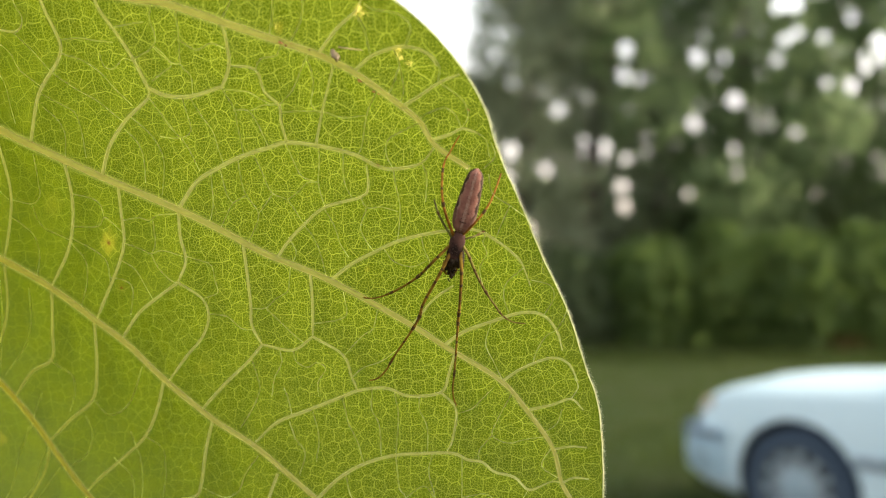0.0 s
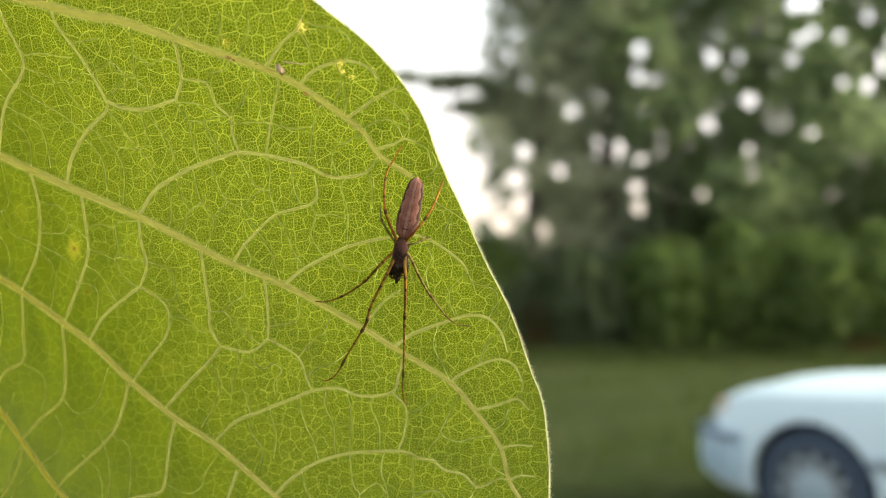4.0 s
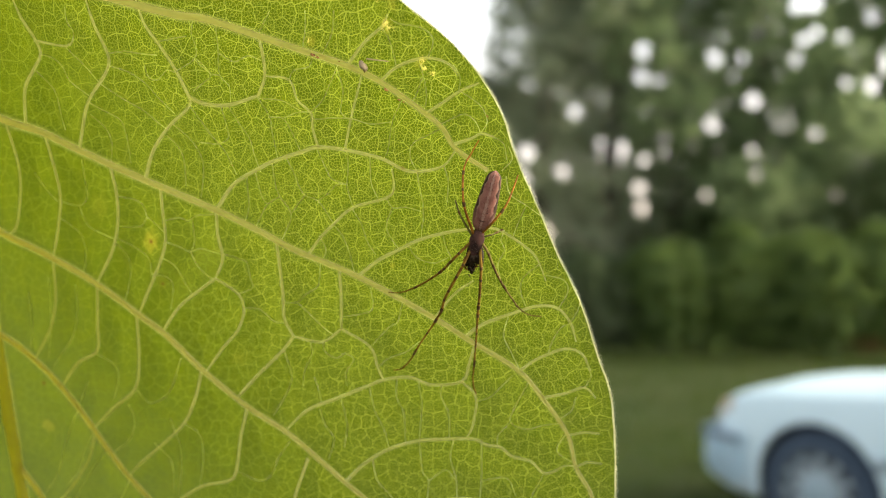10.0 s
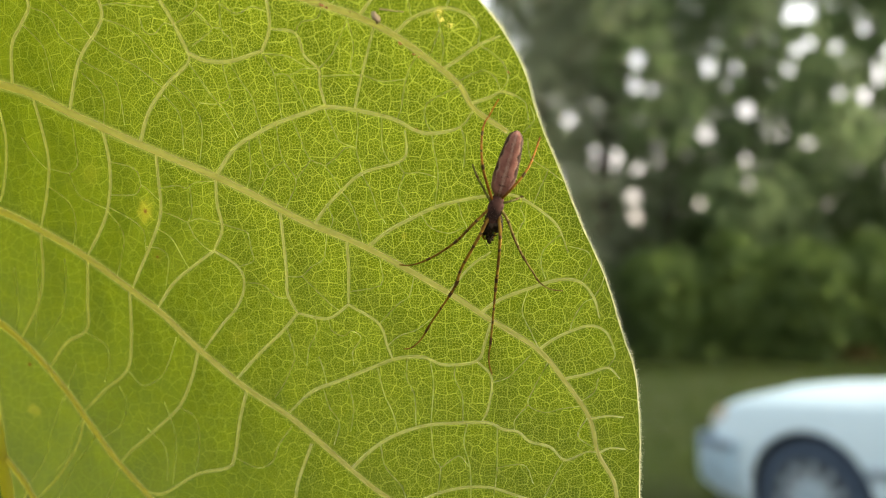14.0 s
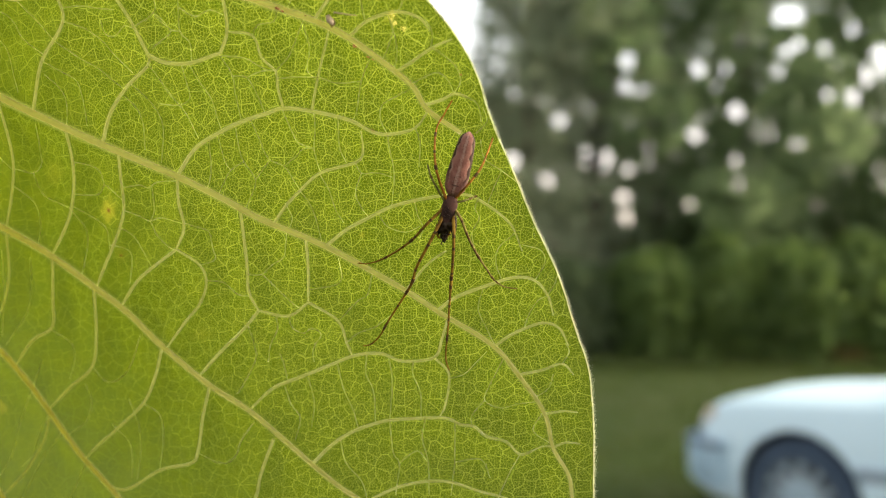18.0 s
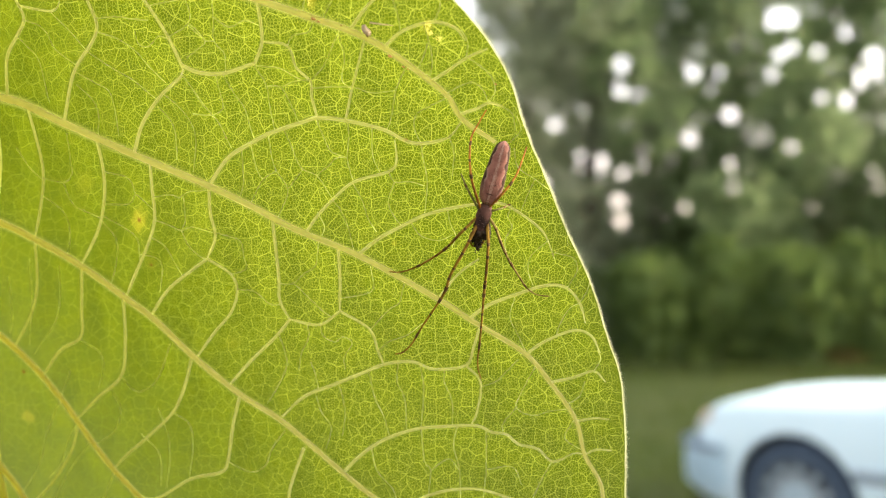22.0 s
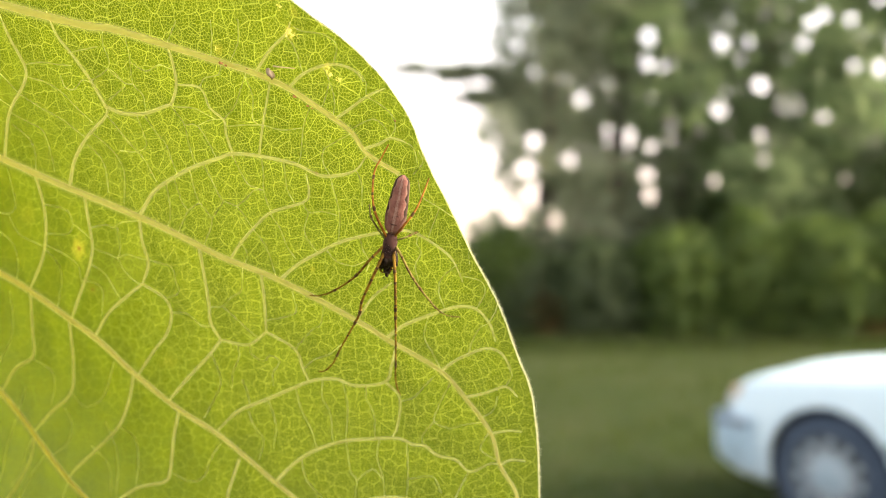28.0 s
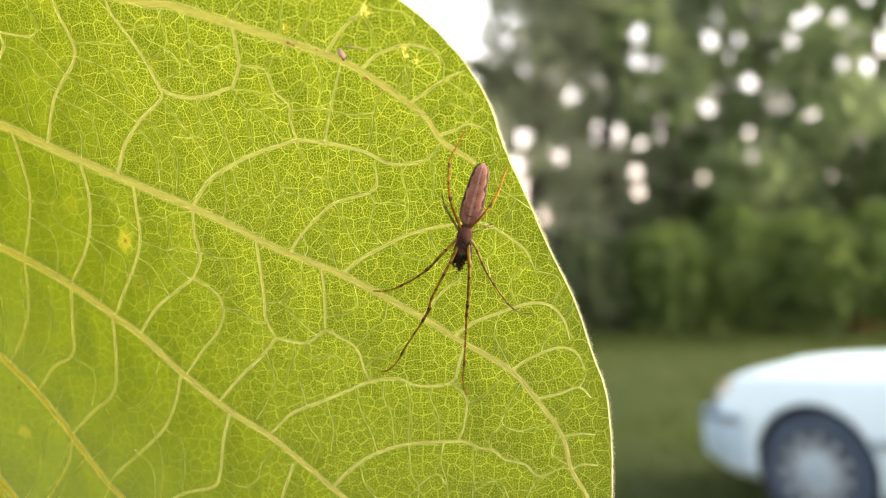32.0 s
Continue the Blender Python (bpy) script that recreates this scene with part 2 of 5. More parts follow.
def plain(name, dark, light, scale, rough=0.6, detail=4.0, bump=0.0, distance=0.01, metal=0.0, spread=0.0, **more):
    """Two tones mixed by a noise at that scale, with fine relief."""
    k = Nodes(name)
    o = k.coords()
    n, n2 = k.noise(scale, o, detail), k.noise(scale * 7.3, o, 2)
    c = k.mix(k.ramp(n, 0.32, 0.68), dark, light)
    c = k.mix(k.ramp(n2, 0.4, 0.7, 0.0, 0.35), c, dark)
    if spread:
        c = k.mix(k.math("MULTIPLY", k.random(), spread), c, tuple(x * 0.55 for x in dark))
    normal = k.bump(k.math("ADD", n, n2), distance, bump) if bump else None
    return k.surface(c, k.ramp(n2, 0.3, 0.7, rough - 0.06, rough + 0.06), metal, normal, **more)


def foliage_material(name, dark, light, through):
    k = Nodes(name)
    i = k.island()
    c = k.mix(i, dark, light)
    t = k.mix(i, tuple(x * 0.7 for x in through), through)
    return k.leafy(t, c, 0.48, 0.6, 0.012)


VEIN_TURN = (-0.022, 0.008)
M = {
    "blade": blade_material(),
    "midrib": vein_material("leaf_midrib", (0.62, 0.58, 0.055), (0.27, 0.25, 0.03)),
    "lateral": vein_material("leaf_vein", (0.93, 0.88, 0.62), (0.17, 0.165, 0.075), (0.74, 0.68, 0.17)),
    "small": vein_material("leaf_smallest_vein", (0.97, 0.97, 0.80), (0.14, 0.15, 0.05), (0.80, 0.83, 0.45)),
    "branch": vein_material("leaf_small_vein", (0.95, 0.95, 0.72), (0.15, 0.155, 0.07), (0.72, 0.74, 0.30)),
    "fuzz": hair_material(),
    "stem": plain("green_brown_stem", (0.10, 0.085, 0.04), (0.20, 0.18, 0.08), 60, 0.7, bump=0.5, distance=0.001),
    "petiole": plain("petiole_skin", (0.24, 0.26, 0.06), (0.36, 0.34, 0.10), 300, 0.55, bump=0.3, distance=0.0003),
    "bark": plain("rough_bark", (0.035, 0.028, 0.022), (0.11, 0.09, 0.07), 6, 0.9, bump=0.8, distance=0.03),
    # leaf colours lifted to stand in for haze, palest and greyest in the second crown
    "crown": foliage_material("tree_leaves", (0.084, 0.129, 0.066), (0.167, 0.226, 0.107), (0.358, 0.477, 0.226)),
    "crown_hazy": foliage_material("hazy_tree_leaves", (0.165, 0.202, 0.146), (0.257, 0.295, 0.202), (0.557, 0.626, 0.418)),
    "bush": foliage_material("bush_leaves", (0.048, 0.080, 0.031), (0.102, 0.156, 0.044), (0.235, 0.342, 0.089)),
    "dark_bush": foliage_material("dark_bush_leaves", (0.062, 0.088, 0.053), (0.109, 0.144, 0.074), (0.234, 0.312, 0.133)),
    "dry_bush": foliage_material("dry_bush_leaves", (0.09, 0.06, 0.025), (0.16, 0.12, 0.045), (0.16, 0.11, 0.03)),
    "grass": foliage_material("grass_blades", (0.029, 0.054, 0.011), (0.058, 0.074, 0.018), (0.063, 0.096, 0.020)),
    # white paint with the blue of the skylight mixed into its colour
    "paint": plain("skylit_white_paint", (0.58, 0.75, 0.85), (0.62, 0.78, 0.87), 1.5, 0.6, Specular_IOR_Level=0.12),
    "trim": plain("grey_plastic_trim", (0.17, 0.22, 0.28), (0.23, 0.28, 0.34), 12, 0.6),
    "black": plain("black_plastic", (0.012, 0.013, 0.015), (0.03, 0.03, 0.033), 20, 0.7),
    # tyre, rim, spoke and hub tones carry the same bluish skylight
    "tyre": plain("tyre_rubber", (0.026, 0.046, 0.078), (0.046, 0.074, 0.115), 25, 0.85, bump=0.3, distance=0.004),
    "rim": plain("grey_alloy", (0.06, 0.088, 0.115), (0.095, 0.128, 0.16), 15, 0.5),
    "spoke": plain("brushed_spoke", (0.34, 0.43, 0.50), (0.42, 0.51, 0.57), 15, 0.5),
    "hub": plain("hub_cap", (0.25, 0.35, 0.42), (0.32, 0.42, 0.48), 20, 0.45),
    "glass": plain("tinted_car_glass", (0.02, 0.025, 0.028), (0.03, 0.035, 0.04), 3, 0.06),
    "lamp": plain("clear_lamp_lens", (0.55, 0.56, 0.58), (0.72, 0.72, 0.72), 40, 0.15),
    "amber": plain("amber_lamp_lens", (0.54, 0.45, 0.35), (0.60, 0.51, 0.42), 40, 0.2),
    "red": plain("red_lamp_lens", (0.35, 0.01, 0.01), (0.45, 0.02, 0.02), 40, 0.2),
}


def ground_material():
    k = Nodes("mown_field")
    o = k.coords()
    a, b, c = k.noise(0.35, o, 4), k.noise(3.0, o, 4), k.noise(45.0, o, 3)
    col = k.mix(k.ramp(a, 0.35, 0.65), (0.030, 0.056, 0.015), (0.050, 0.068, 0.021))
    col = k.mix(k.ramp(b, 0.4, 0.72, 0.0, 0.7), col, (0.068, 0.068, 0.028))
    col = k.mix(k.ramp(c, 0.35, 0.7, 0.0, 0.6), col, (0.020, 0.031, 0.007))
    return k.surface(col, 0.9, 0.0, k.bump(k.math("ADD", b, c), 0.03, 0.8), Specular_IOR_Level=0.1)


M["ground"] = ground_material()


def spider_skin(name, base, dark, pale, scale, rough=0.58):
    k = Nodes(name)
    o = k.coords()
    n, n2 = k.noise(scale, o, 4), k.noise(scale * 4, o, 2)
    c = k.mix(k.ramp(n, 0.42, 0.66), base, dark)
    c = k.mix(k.ramp(n2, 0.62, 0.74, 0.0, 0.6), c, pale)
    return k.surface(c, rough, 0.0, k.bump(n2, 0.00005, 0.6), Specular_IOR_Level=0.12)


def abdomen_material():
    """Mauve-brown, a pale middle line with dark dashes, scalloped dark edges with pale lace inside them."""
    k = Nodes("spider_abdomen")
    o = k.coords()
    sep = k.n.new("ShaderNodeSeparateXYZ")
    k.l.new(o, sep.inputs[0])
    along = k.math("MULTIPLY", sep.outputs[1], 1000.0 / 6.2)
    n, n2, n3 = k.noise(1500.0, o, 4), k.noise(5200.0, o, 2), k.noise(700.0, o, 3)
    flank = k.attr("flank")
    scallop = k.math("MULTIPLY", k.math("SINE", k.math("MULTIPLY", along, 34.0)), 0.06)
    side = k.math("ADD", k.math("ADD", flank, scallop), k.math("MULTIPLY", k.math("SUBTRACT", n3, 0.5), 0.50))
    mid = k.math("ADD", flank, k.math("MULTIPLY", k.math("SUBTRACT", n, 0.5), 0.18))
    c = k.mix(k.ramp(n, 0.35, 0.7), (0.290, 0.132, 0.106), (0.205, 0.086, 0.070))
    c = k.mix(k.ramp(n3, 0.50, 0.72, 0.0, 0.4), c, (0.110, 0.046, 0.040))
    c = k.mix(k.ramp(n2, 0.60, 0.72, 0.0, 0.45), c, (0.34, 0.20, 0.175))
    c = k.mix(k.math("MULTIPLY", k.ramp(mid, 0.20, 0.06), k.ramp(n2, 0.35, 0.58, 0.15, 0.8)), c, (0.36, 0.235, 0.20))
    # dark dashes beside the line, and short bars across
    dash = k.math("MULTIPLY", k.math("MULTIPLY", k.ramp(mid, 0.12, 0.17), k.ramp(mid, 0.26, 0.20)), k.ramp(n2, 0.50, 0.60))
    c = k.mix(k.math("MULTIPLY", dash, 0.75), c, (0.055, 0.024, 0.022))
    bars = k.math("MULTIPLY", k.ramp(k.math("SINE", k.math("MULTIPLY", along, 44.0)), 0.90, 0.98), k.math("MULTIPLY", k.ramp(mid, 0.40, 0.30), k.ramp(along, 0.50, 0.42)))
    c = k.mix(k.math("MULTIPLY", bars, k.ramp(n, 0.42, 0.55, 0.0, 0.8)), c, (0.055, 0.024, 0.022))
    rear = k.ramp(along, 0.22, 0.40, 0.35, 1.0)
    c = k.mix(k.math("MULTIPLY", k.math("MULTIPLY", k.ramp(side, 0.62, 0.69), k.ramp(n2, 0.42, 0.58, 0.0, 0.8)), rear), c, (0.29, 0.19, 0.15))
    c = k.mix(k.math("MULTIPLY", k.math("MULTIPLY", k.ramp(side, 0.74, 0.80), k.ramp(n3, 0.30, 0.45, 0.6, 1.0)), rear), c, (0.040, 0.024, 0.016))
    c = k.mix(k.math("MULTIPLY", k.ramp(side, 0.90, 1.0), 0.6), c, (0.15, 0.085, 0.065))
    return k.surface(c, 0.8, 0.0, k.bump(n2, 0.00006, 0.8), Specular_IOR_Level=0.18)


M["abdomen"] = abdomen_material()
M["carapace"] = spider_skin("spider_carapace", (0.072, 0.034, 0.028), (0.020, 0.011, 0.010), (0.20, 0.13, 0.11), 1300, 0.75)
M["jaw"] = spider_skin("spider_jaws", (0.045, 0.026, 0.018), (0.018, 0.012, 0.009), (0.15, 0.09, 0.04), 2500)
M["leg_brown"] = spider_skin("spider_leg_brown", (0.205, 0.122, 0.015), (0.095, 0.048, 0.009), (0.25, 0.165, 0.03), 1300, 0.7)
M["leg_orange"] = spider_skin("spider_leg_orange", (0.30, 0.125, 0.018), (0.14, 0.055, 0.010), (0.33, 0.17, 0.03), 1200, 0.7)
M["leg_green"] = spider_skin("spider_leg_green", (0.11, 0.105, 0.03), (0.065, 0.055, 0.018), (0.18, 0.16, 0.055), 1500)
M["leg_pale"] = spider_skin("spider_leg_pale", (0.170, 0.135, 0.036), (0.085, 0.050, 0.016), (0.25, 0.21, 0.09), 1300, 0.7)
M["leg_dark"] = spider_skin("spider_leg_joint", (0.080, 0.044, 0.014), (0.045, 0.022, 0.010), (0.12, 0.07, 0.03), 2500)
M["prey"] = spider_skin("prey_remains", (0.034, 0.022, 0.013), (0.012, 0.008, 0.006), (0.10, 0.065, 0.035), 2600, 0.6)

M["scar"] = plain("reddish_scar", (0.24, 0.10, 0.035), (0.36, 0.18, 0.06), 3000, 0.8)
M["husk"] = plain("papery_husk", (0.36, 0.26, 0.17), (0.46, 0.35, 0.24), 2500, 0.8)


# ---- building helpers ----
def part(name, bm, material, parent=None, label="", smooth=True):
    """Links a bmesh as one mesh object, under a thing or a part if one is given."""
    me = bpy.data.meshes.new(name)
    bm.to_mesh(me)
    bm.free()
    me.materials.append(M[material])
    if smooth:
        me.polygons.foreach_set("use_smooth", [True] * len(me.polygons))
    ob = new(name, me)
    if parent is not None:
        ob.parent = parent
    if label:
        tagged(ob, label)
    return ob


def raw(name, verts, faces, material, parent=None, label="", smooth=False):
    """The same from arrays of places and faces."""
    me = bpy.data.meshes.new(name)
    me.from_pydata(np.asarray(verts, float).tolist(), [], np.asarray(faces).tolist())
    me.materials.append(M[material])
    if smooth:
        me.polygons.foreach_set("use_smooth", [True] * len(me.polygons))
    ob = new(name, me)
    if parent is not None:
        ob.parent = parent
    if label:
        tagged(ob, label)
    return ob


def thing(name, m, label, category, group="", kind=""):
    ob = new(name)
    ob.matrix_world = m
    ob.empty_display_size = 0.05
    return tagged(ob, label, category, group, kind)


def spline(points, step):
    """A smooth line through the points, about one place every step."""
    p = [np.array(q, float) for q in points]
    p = [2 * p[0] - p[1], *p, 2 * p[-1] - p[-2]]
    out = []
    for a, b, c, d in zip(p, p[1:], p[2:], p[3:]):
        n = max(2, int(np.linalg.norm(c - b) / step) + 1)
        for i in range(n):
            t = i / n
            out.append(0.5 * (2 * b + (c - a) * t + (2 * a - 5 * b + 4 * c - d) * t * t + (3 * b - a - 3 * c + d) * t ** 3))
    out.append(p[-2])
    return np.array(out)


def tube(points, radii, sides=8, cap=True):
    """A bmesh tube along the points, with a radius at each."""
    bm = bmesh.new()
    pts = [Vector(p) for p in points]
    up = Vector((0.31, 0.17, 0.93)).normalized()
    rings = []
    for i, p in enumerate(pts):
        along = (pts[min(i + 1, len(pts) - 1)] - pts[max(i - 1, 0)]).normalized()
        x = along.cross(up)
        x = x.normalized() if x.length > 1e-6 else along.orthogonal().normalized()
        y = along.cross(x).normalized()
        rings.append([bm.verts.new(p + (x * math.cos(2 * math.pi * j / sides) + y * math.sin(2 * math.pi * j / sides)) * radii[i]) for j in range(sides)])
    for r, s in zip(rings, rings[1:]):
        for j in range(sides):
            bm.faces.new((r[j], r[(j + 1) % sides], s[(j + 1) % sides], s[j]))
    if cap:
        bm.faces.new(rings[0])
        bm.faces.new(rings[-1][::-1])
    bmesh.ops.recalc_face_normals(bm, faces=bm.faces)
    return bm


def box(sx, sy, sz, at=(0, 0, 0), bevel=0.0, segments=2):
    bm = bmesh.new()
    bmesh.ops.create_cube(bm, size=1.0, matrix=Matrix.Translation(at) @ Matrix.Diagonal((sx, sy, sz, 1)))
    if bevel:
        bmesh.ops.bevel(bm, geom=list(bm.edges), offset=bevel, segments=segments, affect="EDGES", profile=0.5)
    return bm


def lathe(profile, sides=32, axis="y", closed=True):
    """Turns (distance along the axis, radius) pairs round the axis."""
    bm = bmesh.new()
    rings = []
    for d, r in profile:
        ring = []
        for j in range(sides):
            c, s = r * math.cos(2 * math.pi * j / sides), r * math.sin(2 * math.pi * j / sides)
            ring.append(bm.verts.new((c, d, s) if axis == "y" else (c, s, d)))
        rings.append(ring)
    for r, s in zip(rings, rings[1:]):
        for j in range(sides):
            bm.faces.new((r[j], r[(j + 1) % sides], s[(j + 1) % sides], s[j]))
    if closed:
        bm.faces.new(rings[0])
        bm.faces.new(rings[-1])
    bmesh.ops.recalc_face_normals(bm, faces=bm.faces)
    return bm


def loft(sections):
    """Closed rings of equal length, skinned one to the next and capped."""
    bm = bmesh.new()
    rings = [[bm.verts.new(p) for p in s] for s in sections]
    n = len(rings[0])
    for r, s in zip(rings, rings[1:]):
        for j in range(n):
            bm.faces.new((r[j], r[(j + 1) % n], s[(j + 1) % n], s[j]))
    bm.faces.new(rings[0])
    bm.faces.new(rings[-1])
    bmesh.ops.recalc_face_normals(bm, faces=bm.faces)
    return bm


# ---- ground ----
def ground():
    """One sheet to the horizon, with low swells near the path."""
    xs = np.unique(np.concatenate([np.linspace(-900, -60, 12), np.linspace(-60, 60, 61), np.linspace(60, 900, 12)]))
    verts, faces = [], []
    for y in xs:
        for x in xs:
            d = math.hypot(x, y)
            h = 0.05 * noise.noise((x * 0.12, y * 0.12, 0.3)) * min(1.0, max(0.0, (d - 3) / 8)) if d < 70 else 0.0
            verts.append((x, y, h))
    n = len(xs)
    for j in range(n - 1):
        for i in range(n - 1):
            faces.append((j * n + i, j * n + i + 1, (j + 1) * n + i + 1, (j + 1) * n + i))
    ob = raw("ground", verts, faces, "ground", smooth=True)
    return tagged(ob, "mown grassy field, brownish green", "ground", kind="structure")


ground()


# ---- the broad leaf: plan in millimetres from the point where the eye hovers ----
def depth(u, w):
    """How far off the blade hangs at plan place (u, w): tilted, slightly cupped."""
    x, z = u / 30.0, w / 30.0
    return 79.4870 + x * -4.0791 + z * -11.2592 + x * x * 2.1290 + x * z * -0.7490 + z * z * -5.8723


def spot3(u, w, lift=0.0):
    """The place in metres of plan place (u, w), raised towards the eye by lift millimetres."""
    d = 0.05
    n = np.stack([depth(u + d, w) - depth(u - d, w), -2 * d * np.ones_like(u), depth(u, w + d) - depth(u, w - d)], -1)
    n = n / np.linalg.norm(n, axis=-1, keepdims=True)
    p = np.stack([u, depth(u, w), w], -1) + n * np.asarray(lift)[..., None]
    return p / 1000.0 + np.array((0, 0, EYE_Z)), n


MIDRIB = [(-47.2, 40.4), (-48.6, 32.8), (-50.6, 21.8), (-51.2, 10.6), (-50.7, -2.4), (-50.0, -10.8), (-49.2, -15.9), (-47.9, -22.3), (-45.7, -30.1), (-41.5, -45.9), (-36.2, -60.9), (-32.7, -71.2)]
MARGIN = [(-47.2, 40.4), (-38.1, 39.5), (-28.2, 36.9), (-17.1, 32.7), (-8.3, 28.6), (-2.3, 24.5), (0.7, 22.2), (3.1, 19.8), (4.9, 17.0), (6.0, 14.3), (8.2, 9.7), (10.7, 4.7), (13.3, -0.5), (14.8, -4.8), (16.2, -8.6), (16.7, -13.6), (16.9, -19.4), (16.4, -27.1), (12.4, -39.3), (3.5, -51.2), (-9.4, -60.7), (-21.8, -67.0), (-32.7, -71.2)]
VEINS = []


def lateral(wide, thin, *points):
    VEINS.append(("lateral_vein", "lateral", wide * 0.84, thin * 0.9, points))


def branch(wide, thin, *points):
    VEINS.append(("branch_vein", "branch", wide * 0.68, thin * 0.70, points))


def small(wide, thin, *points):
    VEINS.append(("small_vein", "small", wide, thin, points))


# side veins, from the midrib out to the margin
lateral(0.95, 0.40, (-48.6, 32.8), (-36.6, 29.5), (-24.6, 26.0), (-21.1, 25.3), (-16.2, 23.7), (-11.1, 22.0), (-8.7, 21.2), (-6.0, 20.0), (-3.6, 18.5), (-1.7, 17.2), (-0.2, 16.0), (1.0, 14.3), (3.8, 12.5))
lateral(0.95, 0.40, (-50.7, 21.6), (-43.8, 18.7), (-40.1, 17.5), (-36.1, 15.6), (-29.2, 12.5), (-22.5, 9.7), (-18.1, 7.6), (-14.3, 5.6), (-8.3, 3.1), (-1.3, -0.7), (2.2, -2.9), (7.1, -5.9), (9.6, -8.7), (12.1, -12.3), (13.0, -15.6), (14.5, -18.2), (14.9, -20.4))
lateral(0.95, 0.40, (-51.2, 10.6), (-47.0, 7.8), (-43.0, 6.0), (-37.3, 3.0), (-31.8, -0.8), (-28.8, -3.0), (-25.3, -6.3), (-20.5, -10.1), (-16.4, -12.6), (-12.9, -15.4), (-9.9, -17.9), (-6.5, -20.4), (0.9, -24.7), (8.1, -30.5))
lateral(0.95, 0.40, (-50.7, -2.6), (-47.1, -4.6), (-43.7, -7.4), (-40.3, -11.0), (-37.0, -15.2), (-34.4, -18.2), (-31.4, -21.0), (-27.1, -25.2), (-19.4, -31.9), (-12.6, -40.4))
lateral(0.95, 0.40, (-48.6, -18.1), (-45.9, -20.8), (-44.0, -23.2), (-39.1, -28.9), (-31.7, -38.4), (-23.8, -48.7))
# the smaller veins that link them in arches
branch(0.50, 0.34, (-29.2, 12.8), (-28.0, 15.1), (-26.0, 17.1), (-23.7, 18.6), (-23.4, 19.3))
branch(0.42, 0.30, (-23.4, 19.3), (-24.5, 21.8), (-25.7, 23.8), (-26.7, 25.3), (-27.1, 27.1))
branch(0.45, 0.34, (-23.4, 19.4), (-22.0, 18.8), (-19.8, 18.6), (-17.3, 19.1), (-16.8, 19.2))
branch(0.38, 0.34, (-16.8, 19.2), (-16.0, 20.7), (-16.0, 22.5), (-16.2, 23.7))
branch(0.45, 0.35, (-36.0, 15.7), (-34.1, 19.5), (-31.6, 21.8), (-30.9, 22.9), (-31.1, 24.0), (-31.7, 25.7), (-32.0, 27.6))
branch(0.45, 0.35, (-41.6, 18.1), (-40.7, 21.2), (-39.1, 22.8), (-38.0, 23.9), (-38.2, 25.1), (-39.1, 26.8), (-39.5, 28.3))
branch(0.25, 0.20, (-38.3, 25.0), (-35.1, 24.3), (-34.2, 24.7))
branch(0.50, 0.34, (-22.0, 9.8), (-20.2, 11.8), (-18.1, 12.9), (-15.8, 13.8), (-13.0, 14.5), (-11.6, 14.8), (-9.1, 14.5), (-5.8, 13.7), (-4.0, 12.8), (-2.5, 12.5), (-0.2, 12.9), (0.9, 14.1))
branch(0.32, 0.22, (-11.6, 14.8), (-12.0, 16.5), (-12.0, 17.6), (-13.2, 18.7), (-13.8, 20.3), (-16.0, 20.7))
branch(0.30, 0.22, (-9.1, 14.5), (-8.4, 17.0), (-7.5, 19.6), (-7.2, 20.5))
branch(0.40, 0.28, (-13.2, 5.2), (-12.0, 6.7), (-10.6, 8.0), (-8.6, 9.5), (-5.4, 10.3), (-4.7, 11.1), (-4.8, 12.8))
branch(0.45, 0.26, (-8.3, 3.2), (-6.4, 4.6), (-4.4, 5.6), (-1.8, 6.7), (1.9, 7.4), (4.4, 7.5), (6.0, 6.8), (7.6, 5.7), (8.6, 4.7), (9.5, 2.7))
branch(0.35, 0.25, (-0.8, -0.7), (0.9, 1.4), (2.7, 2.7))
branch(0.48, 0.28, (2.0, -2.7), (3.6, -1.5), (6.2, -0.5), (8.8, 0.3), (10.7, 0.1), (12.0, -1.3), (12.6, -3.1))
branch(0.40, 0.26, (7.3, -6.0), (9.0, -4.8), (11.6, -3.8), (13.2, -4.3), (14.1, -5.9))
branch(0.38, 0.25, (9.5, -8.7), (11.8, -8.2), (13.6, -7.6), (14.7, -8.6))
branch(0.30, 0.20, (12.1, -12.4), (13.8, -12.1), (15.2, -12.2))
branch(0.30, 0.20, (13.0, -15.6), (14.1, -15.1), (15.5, -15.2))
branch(0.36, 0.22, (-1.7, 17.2), (-0.2, 18.0), (1.2, 18.8), (2.9, 19.4))
branch(0.36, 0.22, (0.8, 14.7), (2.3, 15.1), (3.2, 15.5), (4.3, 15.2))
branch(0.36, 0.22, (-5.5, 19.9), (-4.0, 20.9), (-1.6, 21.4), (0.3, 20.9), (1.1, 20.0))
branch(0.36, 0.25, (-8.4, 21.2), (-6.8, 22.8), (-5.3, 23.8), (-4.8, 24.6))
branch(0.34, 0.46, (2.9, -3.6), (2.4, -5.4), (1.7, -7.1), (-1.3, -7.5), (-3.3, -6.8), (-5.8, -7.0), (-8.1, -7.9), (-11.0, -9.1), (-13.9, -10.3), (-16.1, -12.3))
branch(0.30, 0.25, (1.7, -7.1), (3.1, -8.7), (2.8, -11.6), (2.3, -12.7))
branch(0.48, 0.30, (-10.1, -17.7), (-8.2, -15.8), (-5.9, -14.3), (-3.0, -13.3), (-0.2, -13.0), (2.8, -12.9), (4.2, -13.5), (5.6, -13.7), (6.7, -14.6), (8.6, -15.1), (10.0, -16.3), (11.9, -15.5), (12.8, -15.5))
